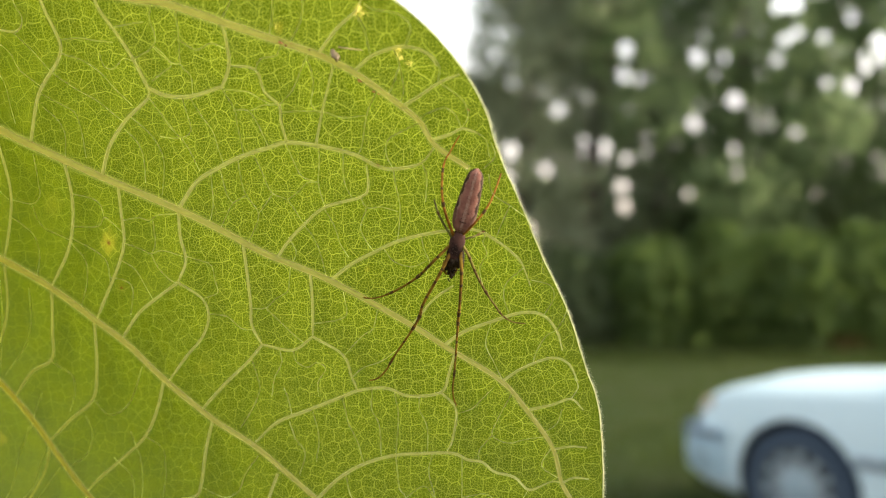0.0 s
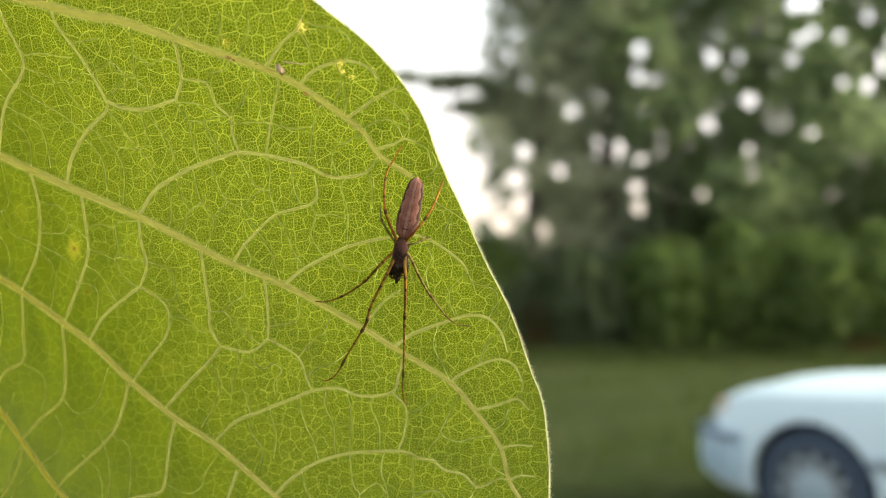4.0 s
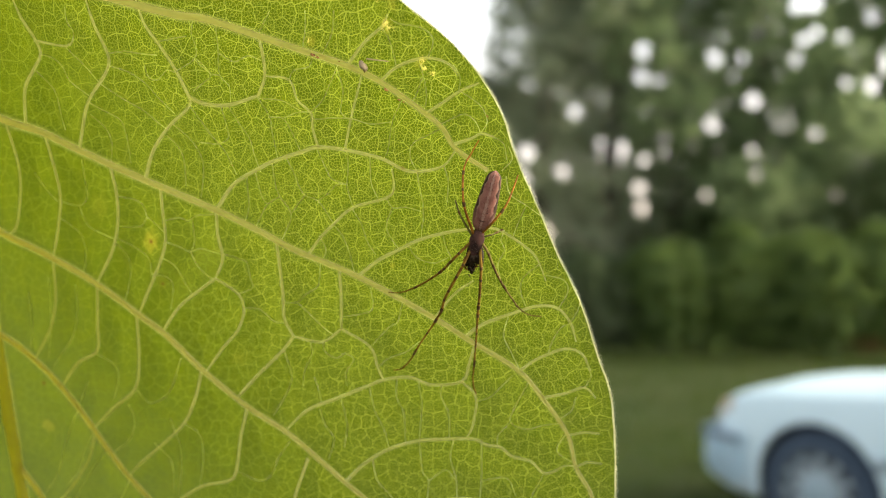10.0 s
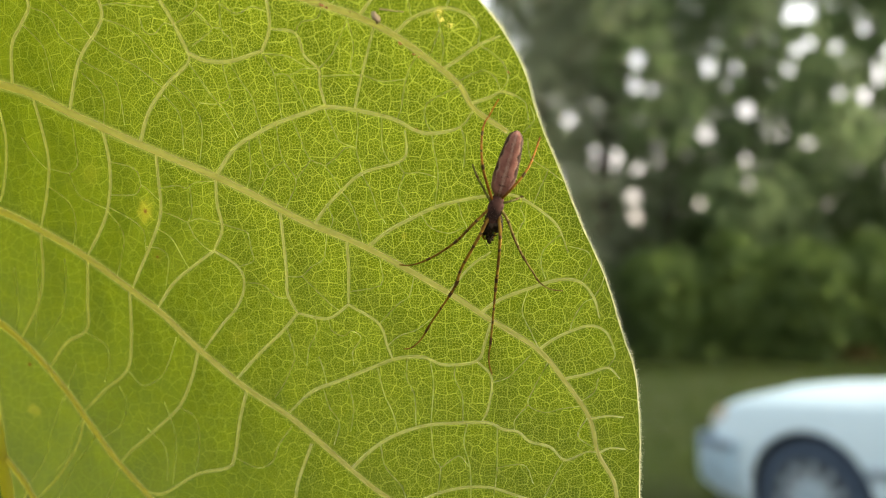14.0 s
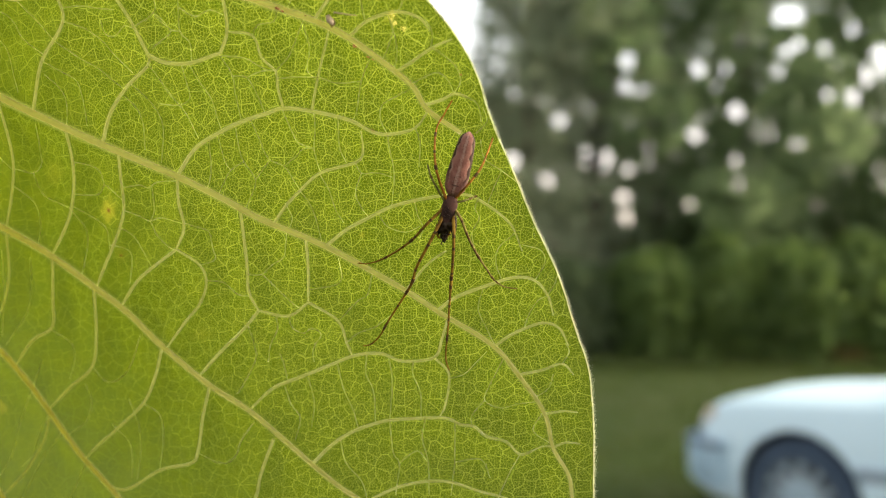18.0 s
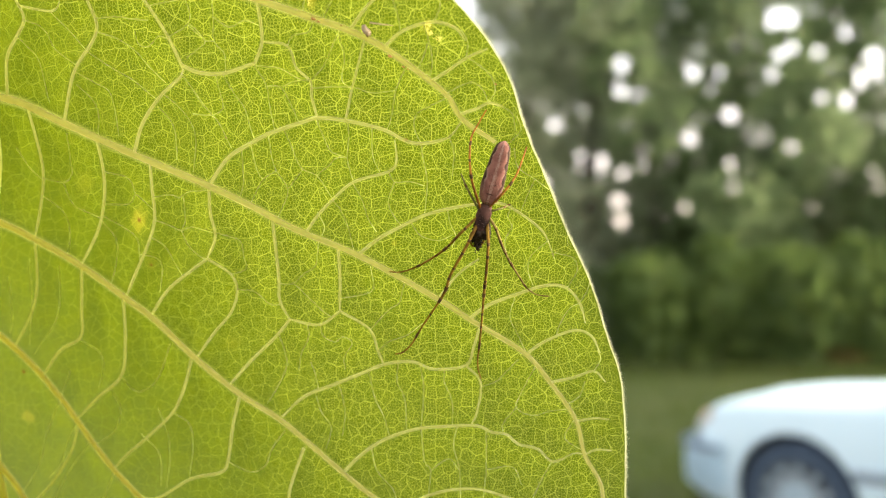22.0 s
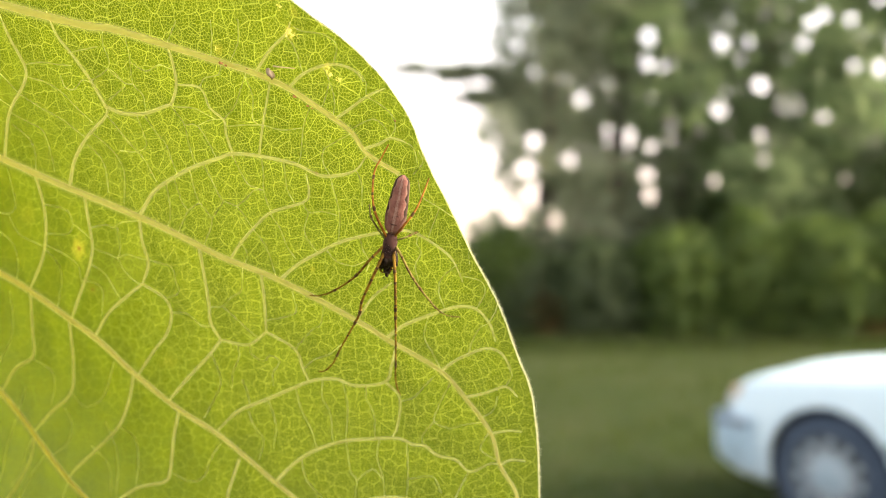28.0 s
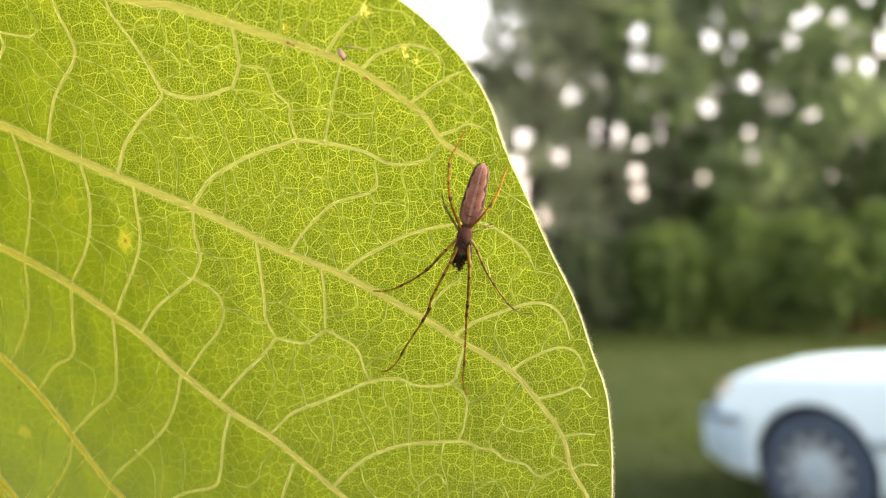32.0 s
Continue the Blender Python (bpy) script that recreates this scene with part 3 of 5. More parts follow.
branch(0.38, 0.34, (-10.2, 3.7), (-10.1, 1.2), (-10.2, -1.9))
branch(0.34, 0.34, (-10.2, -2.0), (-12.2, -3.3), (-15.1, -2.8))
branch(0.34, 0.30, (-10.2, -2.0), (-7.4, -3.7), (-6.6, -5.8), (-6.1, -7.0))
branch(0.40, 0.36, (-16.3, 6.5), (-16.0, 1.2), (-16.0, -1.0), (-15.1, -2.8))
branch(0.38, 0.42, (-15.1, -2.8), (-16.6, -4.5), (-19.1, -6.8), (-21.4, -9.2))
branch(0.40, 0.36, (-22.2, 9.5), (-22.3, 7.2), (-22.0, 5.0), (-23.0, 3.0))
branch(0.38, 0.42, (-23.0, 3.0), (-24.6, 2.0), (-27.3, 0.1), (-29.4, -2.5))
branch(0.30, 0.34, (-23.0, 3.0), (-20.7, 1.5), (-20.2, -0.2), (-21.0, -2.2), (-22.6, -3.9), (-24.8, -6.6))
branch(0.40, 0.40, (-27.8, 11.8), (-27.9, 9.5), (-28.0, 6.8), (-28.9, 4.6), (-30.9, 1.2), (-31.9, -0.6))
branch(0.42, 0.40, (-32.9, 14.1), (-32.7, 11.2), (-33.1, 8.5), (-34.2, 5.8), (-36.5, 2.6))
branch(0.40, 0.36, (-39.6, 17.1), (-39.2, 12.0), (-40.0, 8.8), (-41.4, 5.4))
branch(0.38, 0.34, (-43.9, 18.5), (-43.6, 13.8), (-45.2, 8.9), (-46.6, 7.8))
branch(0.40, 0.42, (-25.3, -6.6), (-26.1, -9.3), (-27.5, -12.1), (-30.2, -14.6), (-33.0, -16.9), (-34.2, -18.2))
branch(0.40, 0.42, (-32.2, -0.8), (-32.4, -5.3), (-33.1, -8.6), (-35.8, -10.8), (-38.3, -13.1))
branch(0.40, 0.42, (-36.5, 2.3), (-37.0, -1.7), (-37.4, -4.6), (-39.9, -6.0), (-42.2, -8.7))
branch(0.36, 0.36, (-41.5, 4.8), (-41.9, 0.7), (-43.1, -2.4), (-45.3, -5.5))
branch(0.40, 0.40, (-20.4, -10.3), (-21.2, -13.3), (-21.8, -16.9), (-22.6, -18.1), (-25.8, -18.9), (-29.7, -21.1), (-32.4, -20.4))
branch(0.40, 0.36, (-14.0, -15.4), (-15.3, -19.0), (-15.9, -21.4), (-18.3, -25.0))
branch(0.36, 0.36, (-38.4, -14.0), (-39.2, -16.6), (-41.4, -19.9), (-44.0, -22.5))
branch(0.30, 0.30, (-45.1, -21.1), (-45.9, -23.3))
branch(0.40, 0.30, (-5.3, -21.5), (-1.4, -19.6), (2.6, -19.0), (6.5, -20.0), (9.8, -20.8))

# the small veins that part the fields between them
small(0.11, 0.075, (-35.1, 24.2), (-34.4, 23.4), (-33.1, 22.0), (-32.3, 21.1))
small(0.11, 0.075, (-38.0, 23.9), (-36.7, 23.4), (-36.0, 22.6), (-35.6, 21.5), (-33.6, 20.1))
small(0.11, 0.075, (-39.1, 22.8), (-37.9, 21.4), (-37.5, 20.5), (-37.4, 18.8), (-37.2, 17.4))
small(0.11, 0.075, (-32.2, 21.0), (-30.4, 19.7), (-28.6, 18.7), (-27.3, 17.7), (-26.3, 17.0))
small(0.11, 0.075, (-34.0, 19.7), (-32.2, 18.6), (-31.0, 17.9), (-30.7, 16.7), (-30.6, 14.2))
small(0.11, 0.075, (-30.9, 22.4), (-29.3, 21.8), (-27.8, 20.8), (-26.7, 19.5), (-25.2, 18.2))
small(0.11, 0.075, (-30.7, 23.4), (-29.2, 23.4), (-27.6, 23.1), (-26.0, 22.9))
small(0.11, 0.075, (-24.6, 21.5), (-22.8, 22.2), (-22.2, 22.9), (-22.4, 24.2), (-22.0, 25.3))
small(0.11, 0.075, (-23.0, 19.9), (-21.9, 20.5), (-21.1, 21.0), (-22.0, 21.8), (-22.5, 22.3))
small(0.11, 0.075, (-23.6, 18.8), (-22.8, 17.6), (-22.0, 16.4), (-21.2, 15.2))
small(0.11, 0.075, (-25.5, 17.3), (-24.4, 16.3), (-23.5, 15.1), (-23.1, 13.6), (-23.6, 10.8))
small(0.11, 0.075, (-26.3, 16.4), (-25.4, 15.4), (-25.0, 14.2), (-25.1, 11.9))
small(0.11, 0.075, (-34.0, 18.6), (-32.8, 17.3), (-32.4, 16.0), (-32.7, 14.2))
small(0.11, 0.075, (-27.5, 22.2), (-27.3, 21.2), (-26.4, 21.0), (-25.3, 21.7), (-24.6, 21.5))
small(0.11, 0.075, (-26.0, 23.9), (-24.6, 24.0), (-23.0, 24.1))
small(0.11, 0.075, (-34.2, 24.7), (-34.0, 25.3), (-34.5, 26.2), (-34.4, 27.2))
small(0.11, 0.075, (-20.0, 24.7), (-20.1, 23.2), (-20.3, 21.0), (-19.5, 20.1), (-19.5, 18.8))
small(0.11, 0.075, (-19.8, 18.6), (-19.0, 17.0), (-18.2, 15.8), (-17.8, 14.4), (-17.3, 12.9))
small(0.11, 0.075, (-16.9, 19.1), (-16.0, 17.5), (-15.9, 16.2), (-15.5, 13.9))
small(0.11, 0.075, (-16.1, 17.4), (-14.8, 17.3), (-14.0, 16.1), (-13.3, 14.6))
small(0.11, 0.075, (-16.8, 19.0), (-14.7, 18.7), (-13.7, 18.2), (-12.7, 17.7))
small(0.11, 0.075, (-12.0, 17.7), (-10.9, 18.6), (-10.1, 19.9), (-9.3, 21.2))
small(0.11, 0.075, (-13.8, 20.3), (-13.3, 21.0), (-11.9, 21.2), (-11.5, 22.0))
small(0.11, 0.075, (-20.3, 21.0), (-21.1, 21.1), (-21.7, 21.8), (-22.3, 22.3))
small(0.11, 0.075, (-20.2, 22.7), (-18.8, 21.9), (-17.4, 22.3), (-16.2, 21.9))
small(0.11, 0.075, (-20.5, 18.7), (-20.3, 17.3), (-20.2, 15.9), (-21.4, 15.4), (-23.1, 15.6))
small(0.11, 0.075, (-22.7, 17.4), (-22.0, 16.2), (-20.9, 15.0), (-19.7, 12.7))
small(0.11, 0.075, (-3.9, 18.2), (-4.7, 16.6), (-5.2, 14.2), (-5.7, 13.6))
small(0.11, 0.075, (-11.7, 14.7), (-11.0, 12.9), (-10.5, 12.0), (-9.1, 11.5))
small(0.11, 0.075, (-8.9, 14.5), (-8.9, 13.1), (-9.1, 11.4), (-8.6, 9.6))
small(0.11, 0.075, (-14.7, 14.1), (-14.2, 12.8), (-13.4, 10.8), (-12.0, 10.1), (-11.0, 8.8), (-10.6, 8.2))
small(0.11, 0.075, (-9.4, 25.1), (-9.7, 23.5), (-10.6, 22.1))
small(0.11, 0.075, (-12.3, 22.7), (-12.0, 23.9), (-11.9, 25.2))
small(0.11, 0.075, (-16.1, 24.0), (-15.6, 24.6), (-15.0, 25.4))
small(0.11, 0.075, (-5.3, 23.7), (-4.7, 22.7), (-4.2, 21.0))
small(0.11, 0.075, (-12.0, 17.1), (-9.7, 17.1), (-8.2, 17.0), (-6.7, 16.5), (-4.7, 16.6))
small(0.11, 0.075, (-12.0, 17.7), (-13.3, 17.7), (-14.6, 17.3))
small(0.11, 0.075, (-9.4, 20.9), (-9.0, 19.2), (-9.3, 17.6), (-8.6, 17.0))
small(0.11, 0.075, (1.2, 18.9), (2.2, 18.3), (3.2, 17.5), (3.7, 16.4), (3.2, 15.6))
small(0.11, 0.075, (1.2, 18.9), (1.3, 19.9), (0.7, 20.8))
small(0.11, 0.075, (-0.3, 16.0), (-1.9, 15.3), (-3.0, 14.7), (-3.1, 13.6), (-2.5, 12.5))
small(0.11, 0.075, (4.3, 15.2), (5.2, 14.6), (5.5, 13.3))
small(0.11, 0.075, (5.1, 12.4), (6.0, 13.3), (5.6, 14.4))
small(0.11, 0.075, (-2.3, 21.2), (-1.9, 20.1), (-1.6, 18.5), (-1.9, 17.3))
small(0.11, 0.075, (-1.9, 20.1), (-2.6, 18.5), (-3.0, 18.1))
small(0.11, 0.075, (-1.4, 21.5), (-1.0, 22.7), (-2.0, 23.5), (-3.9, 23.9), (-4.6, 24.3))
small(0.11, 0.075, (-0.6, 16.2), (0.8, 16.8), (1.8, 17.0), (2.7, 16.4), (3.1, 15.6))
small(0.11, 0.075, (-0.1, 13.0), (0.3, 11.7), (0.2, 9.8))
small(0.11, 0.075, (-2.5, 12.5), (-2.4, 11.5), (-2.0, 9.3), (-2.2, 6.7))
small(0.11, 0.075, (-36.0, 14.7), (-36.2, 12.4), (-36.3, 11.1), (-37.3, 10.4), (-39.3, 10.9))
small(0.11, 0.075, (-37.3, 10.3), (-36.9, 8.9), (-36.3, 8.1), (-34.9, 7.5), (-33.5, 7.0))
small(0.11, 0.075, (-39.7, 9.3), (-38.4, 8.3), (-37.6, 7.3), (-37.5, 5.3), (-38.1, 3.2))
small(0.11, 0.075, (-33.1, 8.3), (-30.6, 8.2), (-29.8, 9.0), (-29.0, 8.5), (-28.0, 7.6))
small(0.11, 0.075, (-32.6, 11.2), (-30.8, 10.7), (-30.0, 10.1), (-29.8, 9.0))
small(0.11, 0.075, (-33.4, 7.2), (-31.4, 6.0), (-30.1, 4.9), (-30.0, 2.9))
small(0.11, 0.075, (-28.0, 6.7), (-26.5, 6.1), (-25.5, 5.6), (-24.4, 5.9), (-22.2, 5.4))
small(0.11, 0.075, (-25.5, 5.6), (-24.9, 4.3), (-23.7, 3.2), (-23.1, 3.0))
small(0.11, 0.075, (-28.7, 5.2), (-27.4, 4.3), (-26.6, 2.9), (-25.6, 1.3))
small(0.11, 0.075, (-28.0, 8.7), (-26.2, 8.9), (-25.3, 8.6), (-24.3, 9.1), (-22.2, 9.2))
small(0.11, 0.075, (-24.9, 8.6), (-25.0, 6.5), (-25.5, 5.6))
small(0.11, 0.075, (-41.9, 13.7), (-40.9, 12.1), (-39.6, 10.9))
small(0.11, 0.075, (-29.9, 3.5), (-28.5, 3.2), (-27.8, 2.3), (-28.2, -0.2))
small(0.11, 0.075, (-33.6, 6.8), (-32.5, 5.2), (-32.5, 3.5), (-33.4, 0.7))
small(0.11, 0.075, (-16.1, 13.6), (-16.0, 11.6), (-15.7, 10.6), (-14.7, 9.0), (-15.4, 7.3), (-15.9, 6.4))
small(0.11, 0.075, (-15.7, 10.6), (-17.0, 9.9), (-17.7, 8.9), (-18.4, 7.7))
small(0.11, 0.075, (-13.2, 10.7), (-14.0, 9.8), (-14.7, 9.0))
small(0.11, 0.075, (-12.0, 10.1), (-10.9, 10.8), (-10.1, 11.5), (-9.1, 11.5))
small(0.11, 0.075, (-6.8, 13.9), (-6.8, 11.6), (-6.2, 10.3))
small(0.11, 0.075, (-8.7, 9.5), (-7.9, 8.0), (-7.4, 6.4), (-6.6, 5.2))
small(0.11, 0.075, (-5.4, 10.3), (-4.9, 9.4), (-3.6, 9.4), (-2.2, 9.0))
small(0.11, 0.075, (-4.9, 9.4), (-5.5, 7.7), (-4.9, 6.4), (-4.3, 5.7))
small(0.11, 0.075, (-10.6, 8.1), (-9.8, 7.0), (-9.2, 5.4), (-8.7, 3.5))
small(0.11, 0.075, (-12.0, 7.0), (-11.4, 5.7), (-11.7, 4.9))
small(0.11, 0.075, (-18.7, 12.6), (-18.9, 9.7), (-19.3, 8.5))
small(0.11, 0.075, (-17.8, 12.8), (-17.5, 10.7), (-17.0, 9.9))
small(0.11, 0.075, (-21.9, 5.4), (-20.4, 4.9), (-19.6, 4.5), (-19.4, 3.1), (-19.2, 2.0), (-20.7, 1.5))
small(0.11, 0.075, (-15.9, 0.6), (-14.6, 0.6), (-13.7, 1.4), (-12.5, 2.1), (-12.2, 3.3), (-12.0, 4.5))
small(0.11, 0.075, (-14.6, 0.6), (-13.0, -1.0), (-11.6, -2.2), (-10.9, -2.6))
small(0.11, 0.075, (-10.1, -0.8), (-7.9, -0.5), (-7.0, 0.1), (-7.2, 2.1))
small(0.11, 0.075, (-4.1, 0.5), (-4.6, -1.3), (-5.4, -1.8), (-6.8, -3.2), (-7.3, -3.8))
small(0.11, 0.075, (-20.2, 0.1), (-18.5, -0.2), (-17.1, -1.3), (-15.9, -1.4))
small(0.11, 0.075, (-0.2, 7.2), (0.1, 5.8), (0.6, 4.7), (0.3, 3.8))
small(0.11, 0.075, (-3.4, 5.9), (-2.6, 4.8), (-1.0, 4.3), (0.3, 4.8))
small(0.11, 0.075, (5.5, 7.3), (5.2, 6.3), (5.6, 5.5), (5.0, 4.2), (5.3, 2.7))
small(0.11, 0.075, (8.9, 4.3), (7.4, 2.9), (7.2, 1.6), (7.7, 0.3))
small(0.11, 0.075, (10.8, 0.1), (11.6, 1.6), (11.2, 2.7), (9.5, 3.2))
small(0.11, 0.075, (12.0, -1.2), (12.6, -0.2), (12.8, 0.6))
small(0.11, 0.075, (5.5, 11.9), (5.9, 10.4), (7.4, 9.4), (8.7, 8.5))
small(0.11, 0.075, (7.4, 9.4), (6.7, 7.8), (6.3, 6.7))
small(0.11, 0.075, (-16.2, -4.2), (-15.7, -6.2), (-15.6, -7.3), (-16.4, -9.1), (-17.6, -11.0))
small(0.11, 0.075, (-13.4, -3.2), (-13.3, -4.5), (-14.1, -6.1), (-14.4, -7.8))
small(0.11, 0.075, (-12.1, -3.3), (-11.9, -4.4), (-10.8, -5.0), (-10.0, -4.5), (-9.1, -5.1), (-9.9, -6.4), (-9.8, -7.7))
small(0.11, 0.075, (-13.2, -7.0), (-12.7, -8.4), (-12.4, -9.7))
small(0.11, 0.075, (-12.7, -10.2), (-12.2, -11.9), (-11.3, -13.3), (-11.8, -15.4))
small(0.11, 0.075, (-10.4, -9.2), (-9.9, -11.8), (-10.2, -14.1))
small(0.11, 0.075, (-7.5, -7.9), (-7.0, -10.3), (-6.1, -12.3), (-5.6, -13.9))
small(0.11, 0.075, (-4.7, -7.0), (-4.8, -8.8), (-4.1, -10.5), (-3.9, -13.3))
small(0.11, 0.075, (-15.9, -13.7), (-17.3, -15.6), (-18.0, -17.3), (-19.5, -18.0), (-21.8, -17.0))
small(0.11, 0.075, (-6.6, -5.8), (-5.5, -4.9), (-3.8, -4.3), (-2.4, -3.2))
small(0.11, 0.075, (-7.3, -15.2), (-6.8, -17.5), (-5.3, -19.2), (-4.7, -20.9))
small(0.11, 0.075, (-2.6, -7.1), (-2.3, -9.4), (-2.5, -13.1))
small(0.11, 0.075, (-0.3, -7.4), (-0.3, -8.8), (0.4, -10.5), (0.5, -13.0))
small(0.11, 0.075, (3.1, -9.1), (4.5, -8.7), (5.5, -7.7), (6.6, -6.5))
small(0.11, 0.075, (8.2, -7.1), (6.9, -9.8), (6.5, -11.2), (8.0, -11.9), (9.6, -11.5), (11.3, -11.2))
small(0.11, 0.075, (6.5, -11.2), (5.3, -12.6), (5.3, -13.6))
small(0.11, 0.075, (7.3, -5.9), (6.5, -4.3), (5.7, -2.6), (6.1, -0.7))
small(0.11, 0.075, (10.0, -4.3), (10.3, -3.2), (11.1, -1.8), (12.0, -1.3))
small(0.11, 0.075, (0.9, -13.0), (0.6, -15.0), (1.2, -17.3), (1.3, -20.4))
small(0.11, 0.075, (-2.5, -13.3), (-2.2, -16.5), (-1.6, -17.4), (-1.9, -20.5))
small(0.11, 0.075, (-1.6, -17.4), (0.1, -16.2), (1.1, -17.2))
small(0.11, 0.075, (3.7, -13.2), (3.7, -17.2), (3.4, -20.4))
small(0.11, 0.075, (3.7, -17.2), (6.2, -16.9), (7.1, -18.6))
small(0.11, 0.075, (7.9, -20.5), (9.0, -18.0), (9.9, -16.3))
small(0.11, 0.075, (13.6, -7.6), (14.2, -6.5), (13.8, -5.6))
small(0.11, 0.075, (12.8, -8.6), (12.4, -10.0), (11.0, -10.9))
small(0.11, 0.075, (11.9, -12.3), (11.1, -14.0), (12.6, -15.1))
small(0.11, 0.075, (-39.2, 2.5), (-40.0, -2.4), (-43.2, -6.5))
small(0.11, 0.075, (-42.4, 3.3), (-42.8, -1.2), (-43.7, -5.6))
small(0.11, 0.075, (-45.4, 1.6), (-45.5, -2.4), (-46.0, -4.5))
small(0.11, 0.075, (-40.7, -11.7), (-42.2, -14.7), (-43.3, -18.3), (-45.0, -21.1))
small(0.11, 0.075, (-38.1, -13.2), (-39.5, -15.4), (-40.5, -18.1), (-41.9, -19.5))
small(0.11, 0.075, (-36.8, -15.3), (-39.5, -18.7), (-41.6, -22.3), (-42.5, -24.1))
small(0.11, 0.075, (-32.9, -8.8), (-31.5, -10.2), (-29.3, -9.0), (-27.5, -5.2))
small(0.11, 0.075, (-34.1, -10.3), (-33.5, -12.0), (-34.2, -14.3), (-36.1, -15.7))
small(0.11, 0.075, (-37.5, -4.9), (-35.4, -6.3), (-35.2, -8.0), (-35.8, -10.0))
small(0.11, 0.075, (-27.5, -12.2), (-25.9, -13.4), (-25.6, -15.7), (-25.9, -18.8))
small(0.11, 0.075, (-34.0, -18.2), (-35.3, -20.7), (-36.7, -23.7))
small(0.11, 0.075, (-39.1, -8.2), (-39.9, -10.2), (-40.7, -12.2))
small(0.11, 0.075, (-29.2, -11.8), (-28.3, -14.1), (-28.1, -16.6), (-28.4, -20.0))
small(0.11, 0.075, (-31.1, -14.5), (-29.3, -16.4), (-29.0, -19.8))

LEAF_AT = spot3(np.array(MIDRIB[0][0]), np.array(MIDRIB[0][1]))[0]


def veins_apart():
    """A grid over the plan: 0 on the larger veins, rising to 1 in the middle of the fields between them."""
    gu, gw = np.arange(-110.0, 20.0, 0.5), np.arange(-75.0, 45.0, 0.5)
    p = np.stack(np.meshgrid(gu, gw, indexing="ij"), -1).reshape(-1, 2)
    best = np.full(len(p), 9.0)
    for name, _, _, _, points in VEINS:
        if name == "small_vein":
            continue
        s = spline(points, 1.6)
        m = np.nonzero(np.all((p > s.min(0) - 4) & (p < s.max(0) + 4), axis=1))[0]
        for a, b in zip(s, s[1:]):
            t = np.clip(((p[m] - a) @ (b - a)) / ((b - a) @ (b - a) + 1e-9), 0, 1)
            best[m] = np.minimum(best[m], np.linalg.norm(p[m] - a - t[:, None] * (b - a), axis=1))
    return (1 - np.exp(-(best / 1.6) ** 2)).reshape(len(gu), len(gw))


APART = veins_apart()


def quilt(u, w):
    """Millimetres by which the blade swells to its upper side between the veins."""
    fu, fw = np.clip((u + 110.0) / 0.5, 0, APART.shape[0] - 1.01), np.clip((w + 75.0) / 0.5, 0, APART.shape[1] - 1.01)
    iu, iw = fu.astype(int), fw.astype(int)
    fu, fw = fu - iu, fw - iw
    rise = APART[iu, iw] * (1 - fu) * (1 - fw) + APART[iu + 1, iw] * fu * (1 - fw) + APART[iu, iw + 1] * (1 - fu) * fw + APART[iu + 1, iw + 1] * fu * fw
    return rise * (QUILT + 0.05 * np.sin(u * 0.9 + 1.3 * np.sin(w * 0.35)) * np.sin(w * 0.8 + 0.9 * np.sin(u * 0.3)))


QUILT = 0.20


def even(points, n, step=0.4):
    """n places evenly along a smooth line."""
    s = spline(points, step)
    d = np.concatenate([[0], np.cumsum(np.linalg.norm(np.diff(s, axis=0), axis=1))])
    t = np.linspace(0, d[-1], n)
    return np.stack([np.interp(t, d, s[:, i]) for i in range(s.shape[1])], 1)


def ridge(name, material, wide, thin, points, leaf, label=""):
    """A vein as a low rounded ridge on the underside."""
    s = spline(points, 0.45)
    n = len(s)
    t = np.gradient(s, axis=0)
    t /= np.linalg.norm(t, axis=1, keepdims=True)
    side = np.stack([-t[:, 1], t[:, 0]], 1)
    half = (wide + (thin - wide) * np.linspace(0, 1, n)) / 2
    half = half * (0.95 * np.clip((1 - np.linspace(0, 1, n)) / 0.12, 0.6, 1) if name != "lateral_vein" else 0.9) * (1 + 0.06 * np.sin(np.arange(n) * 0.9) + 0.04 * np.sin(np.arange(n) * 2.3))
    verts = []
    for a in np.linspace(-1, 1, 7):
        q = s + side * (half * a)[:, None]
        sunk = -quilt(q[:, 0], q[:, 1]) if name == "small_vein" else 0.0
        p, _ = spot3(q[:, 0], q[:, 1], sunk + half * (0.40 * math.sqrt(max(0, 1 - a * a)) - (0.06 if abs(a) == 1 else 0)))
        verts.append(p - LEAF_AT)
    verts = np.stack(verts, 1).reshape(-1, 3)
    faces = [(i * 7 + j, i * 7 + j + 1, (i + 1) * 7 + j + 1, (i + 1) * 7 + j) for i in range(n - 1) for j in range(6)]
    return raw(name, verts, faces, material, leaf, label, smooth=True)


def near_line(u, w, line, half):
    """For each place: 1 on the line, falling to 0 past its half width."""
    best = np.zeros(len(u))
    p = np.stack([u, w], 1)
    for i in range(len(line) - 1):
        a, b, h = line[i], line[i + 1], half[i]
        lo, hi = np.minimum(a, b) - 3 * h - 0.2, np.maximum(a, b) + 3 * h + 0.2
        m = np.nonzero((u > lo[0]) & (u < hi[0]) & (w > lo[1]) & (w < hi[1]))[0]
        if len(m) == 0:
            continue
        ab = b - a
        t = np.clip(((p[m] - a) @ ab) / (ab @ ab + 1e-9), 0, 1)
        d = np.linalg.norm(p[m] - a - t[:, None] * ab, axis=1)
        best[m] = np.maximum(best[m], np.clip(1 - d / (3 * h), 0, 1))
    return best


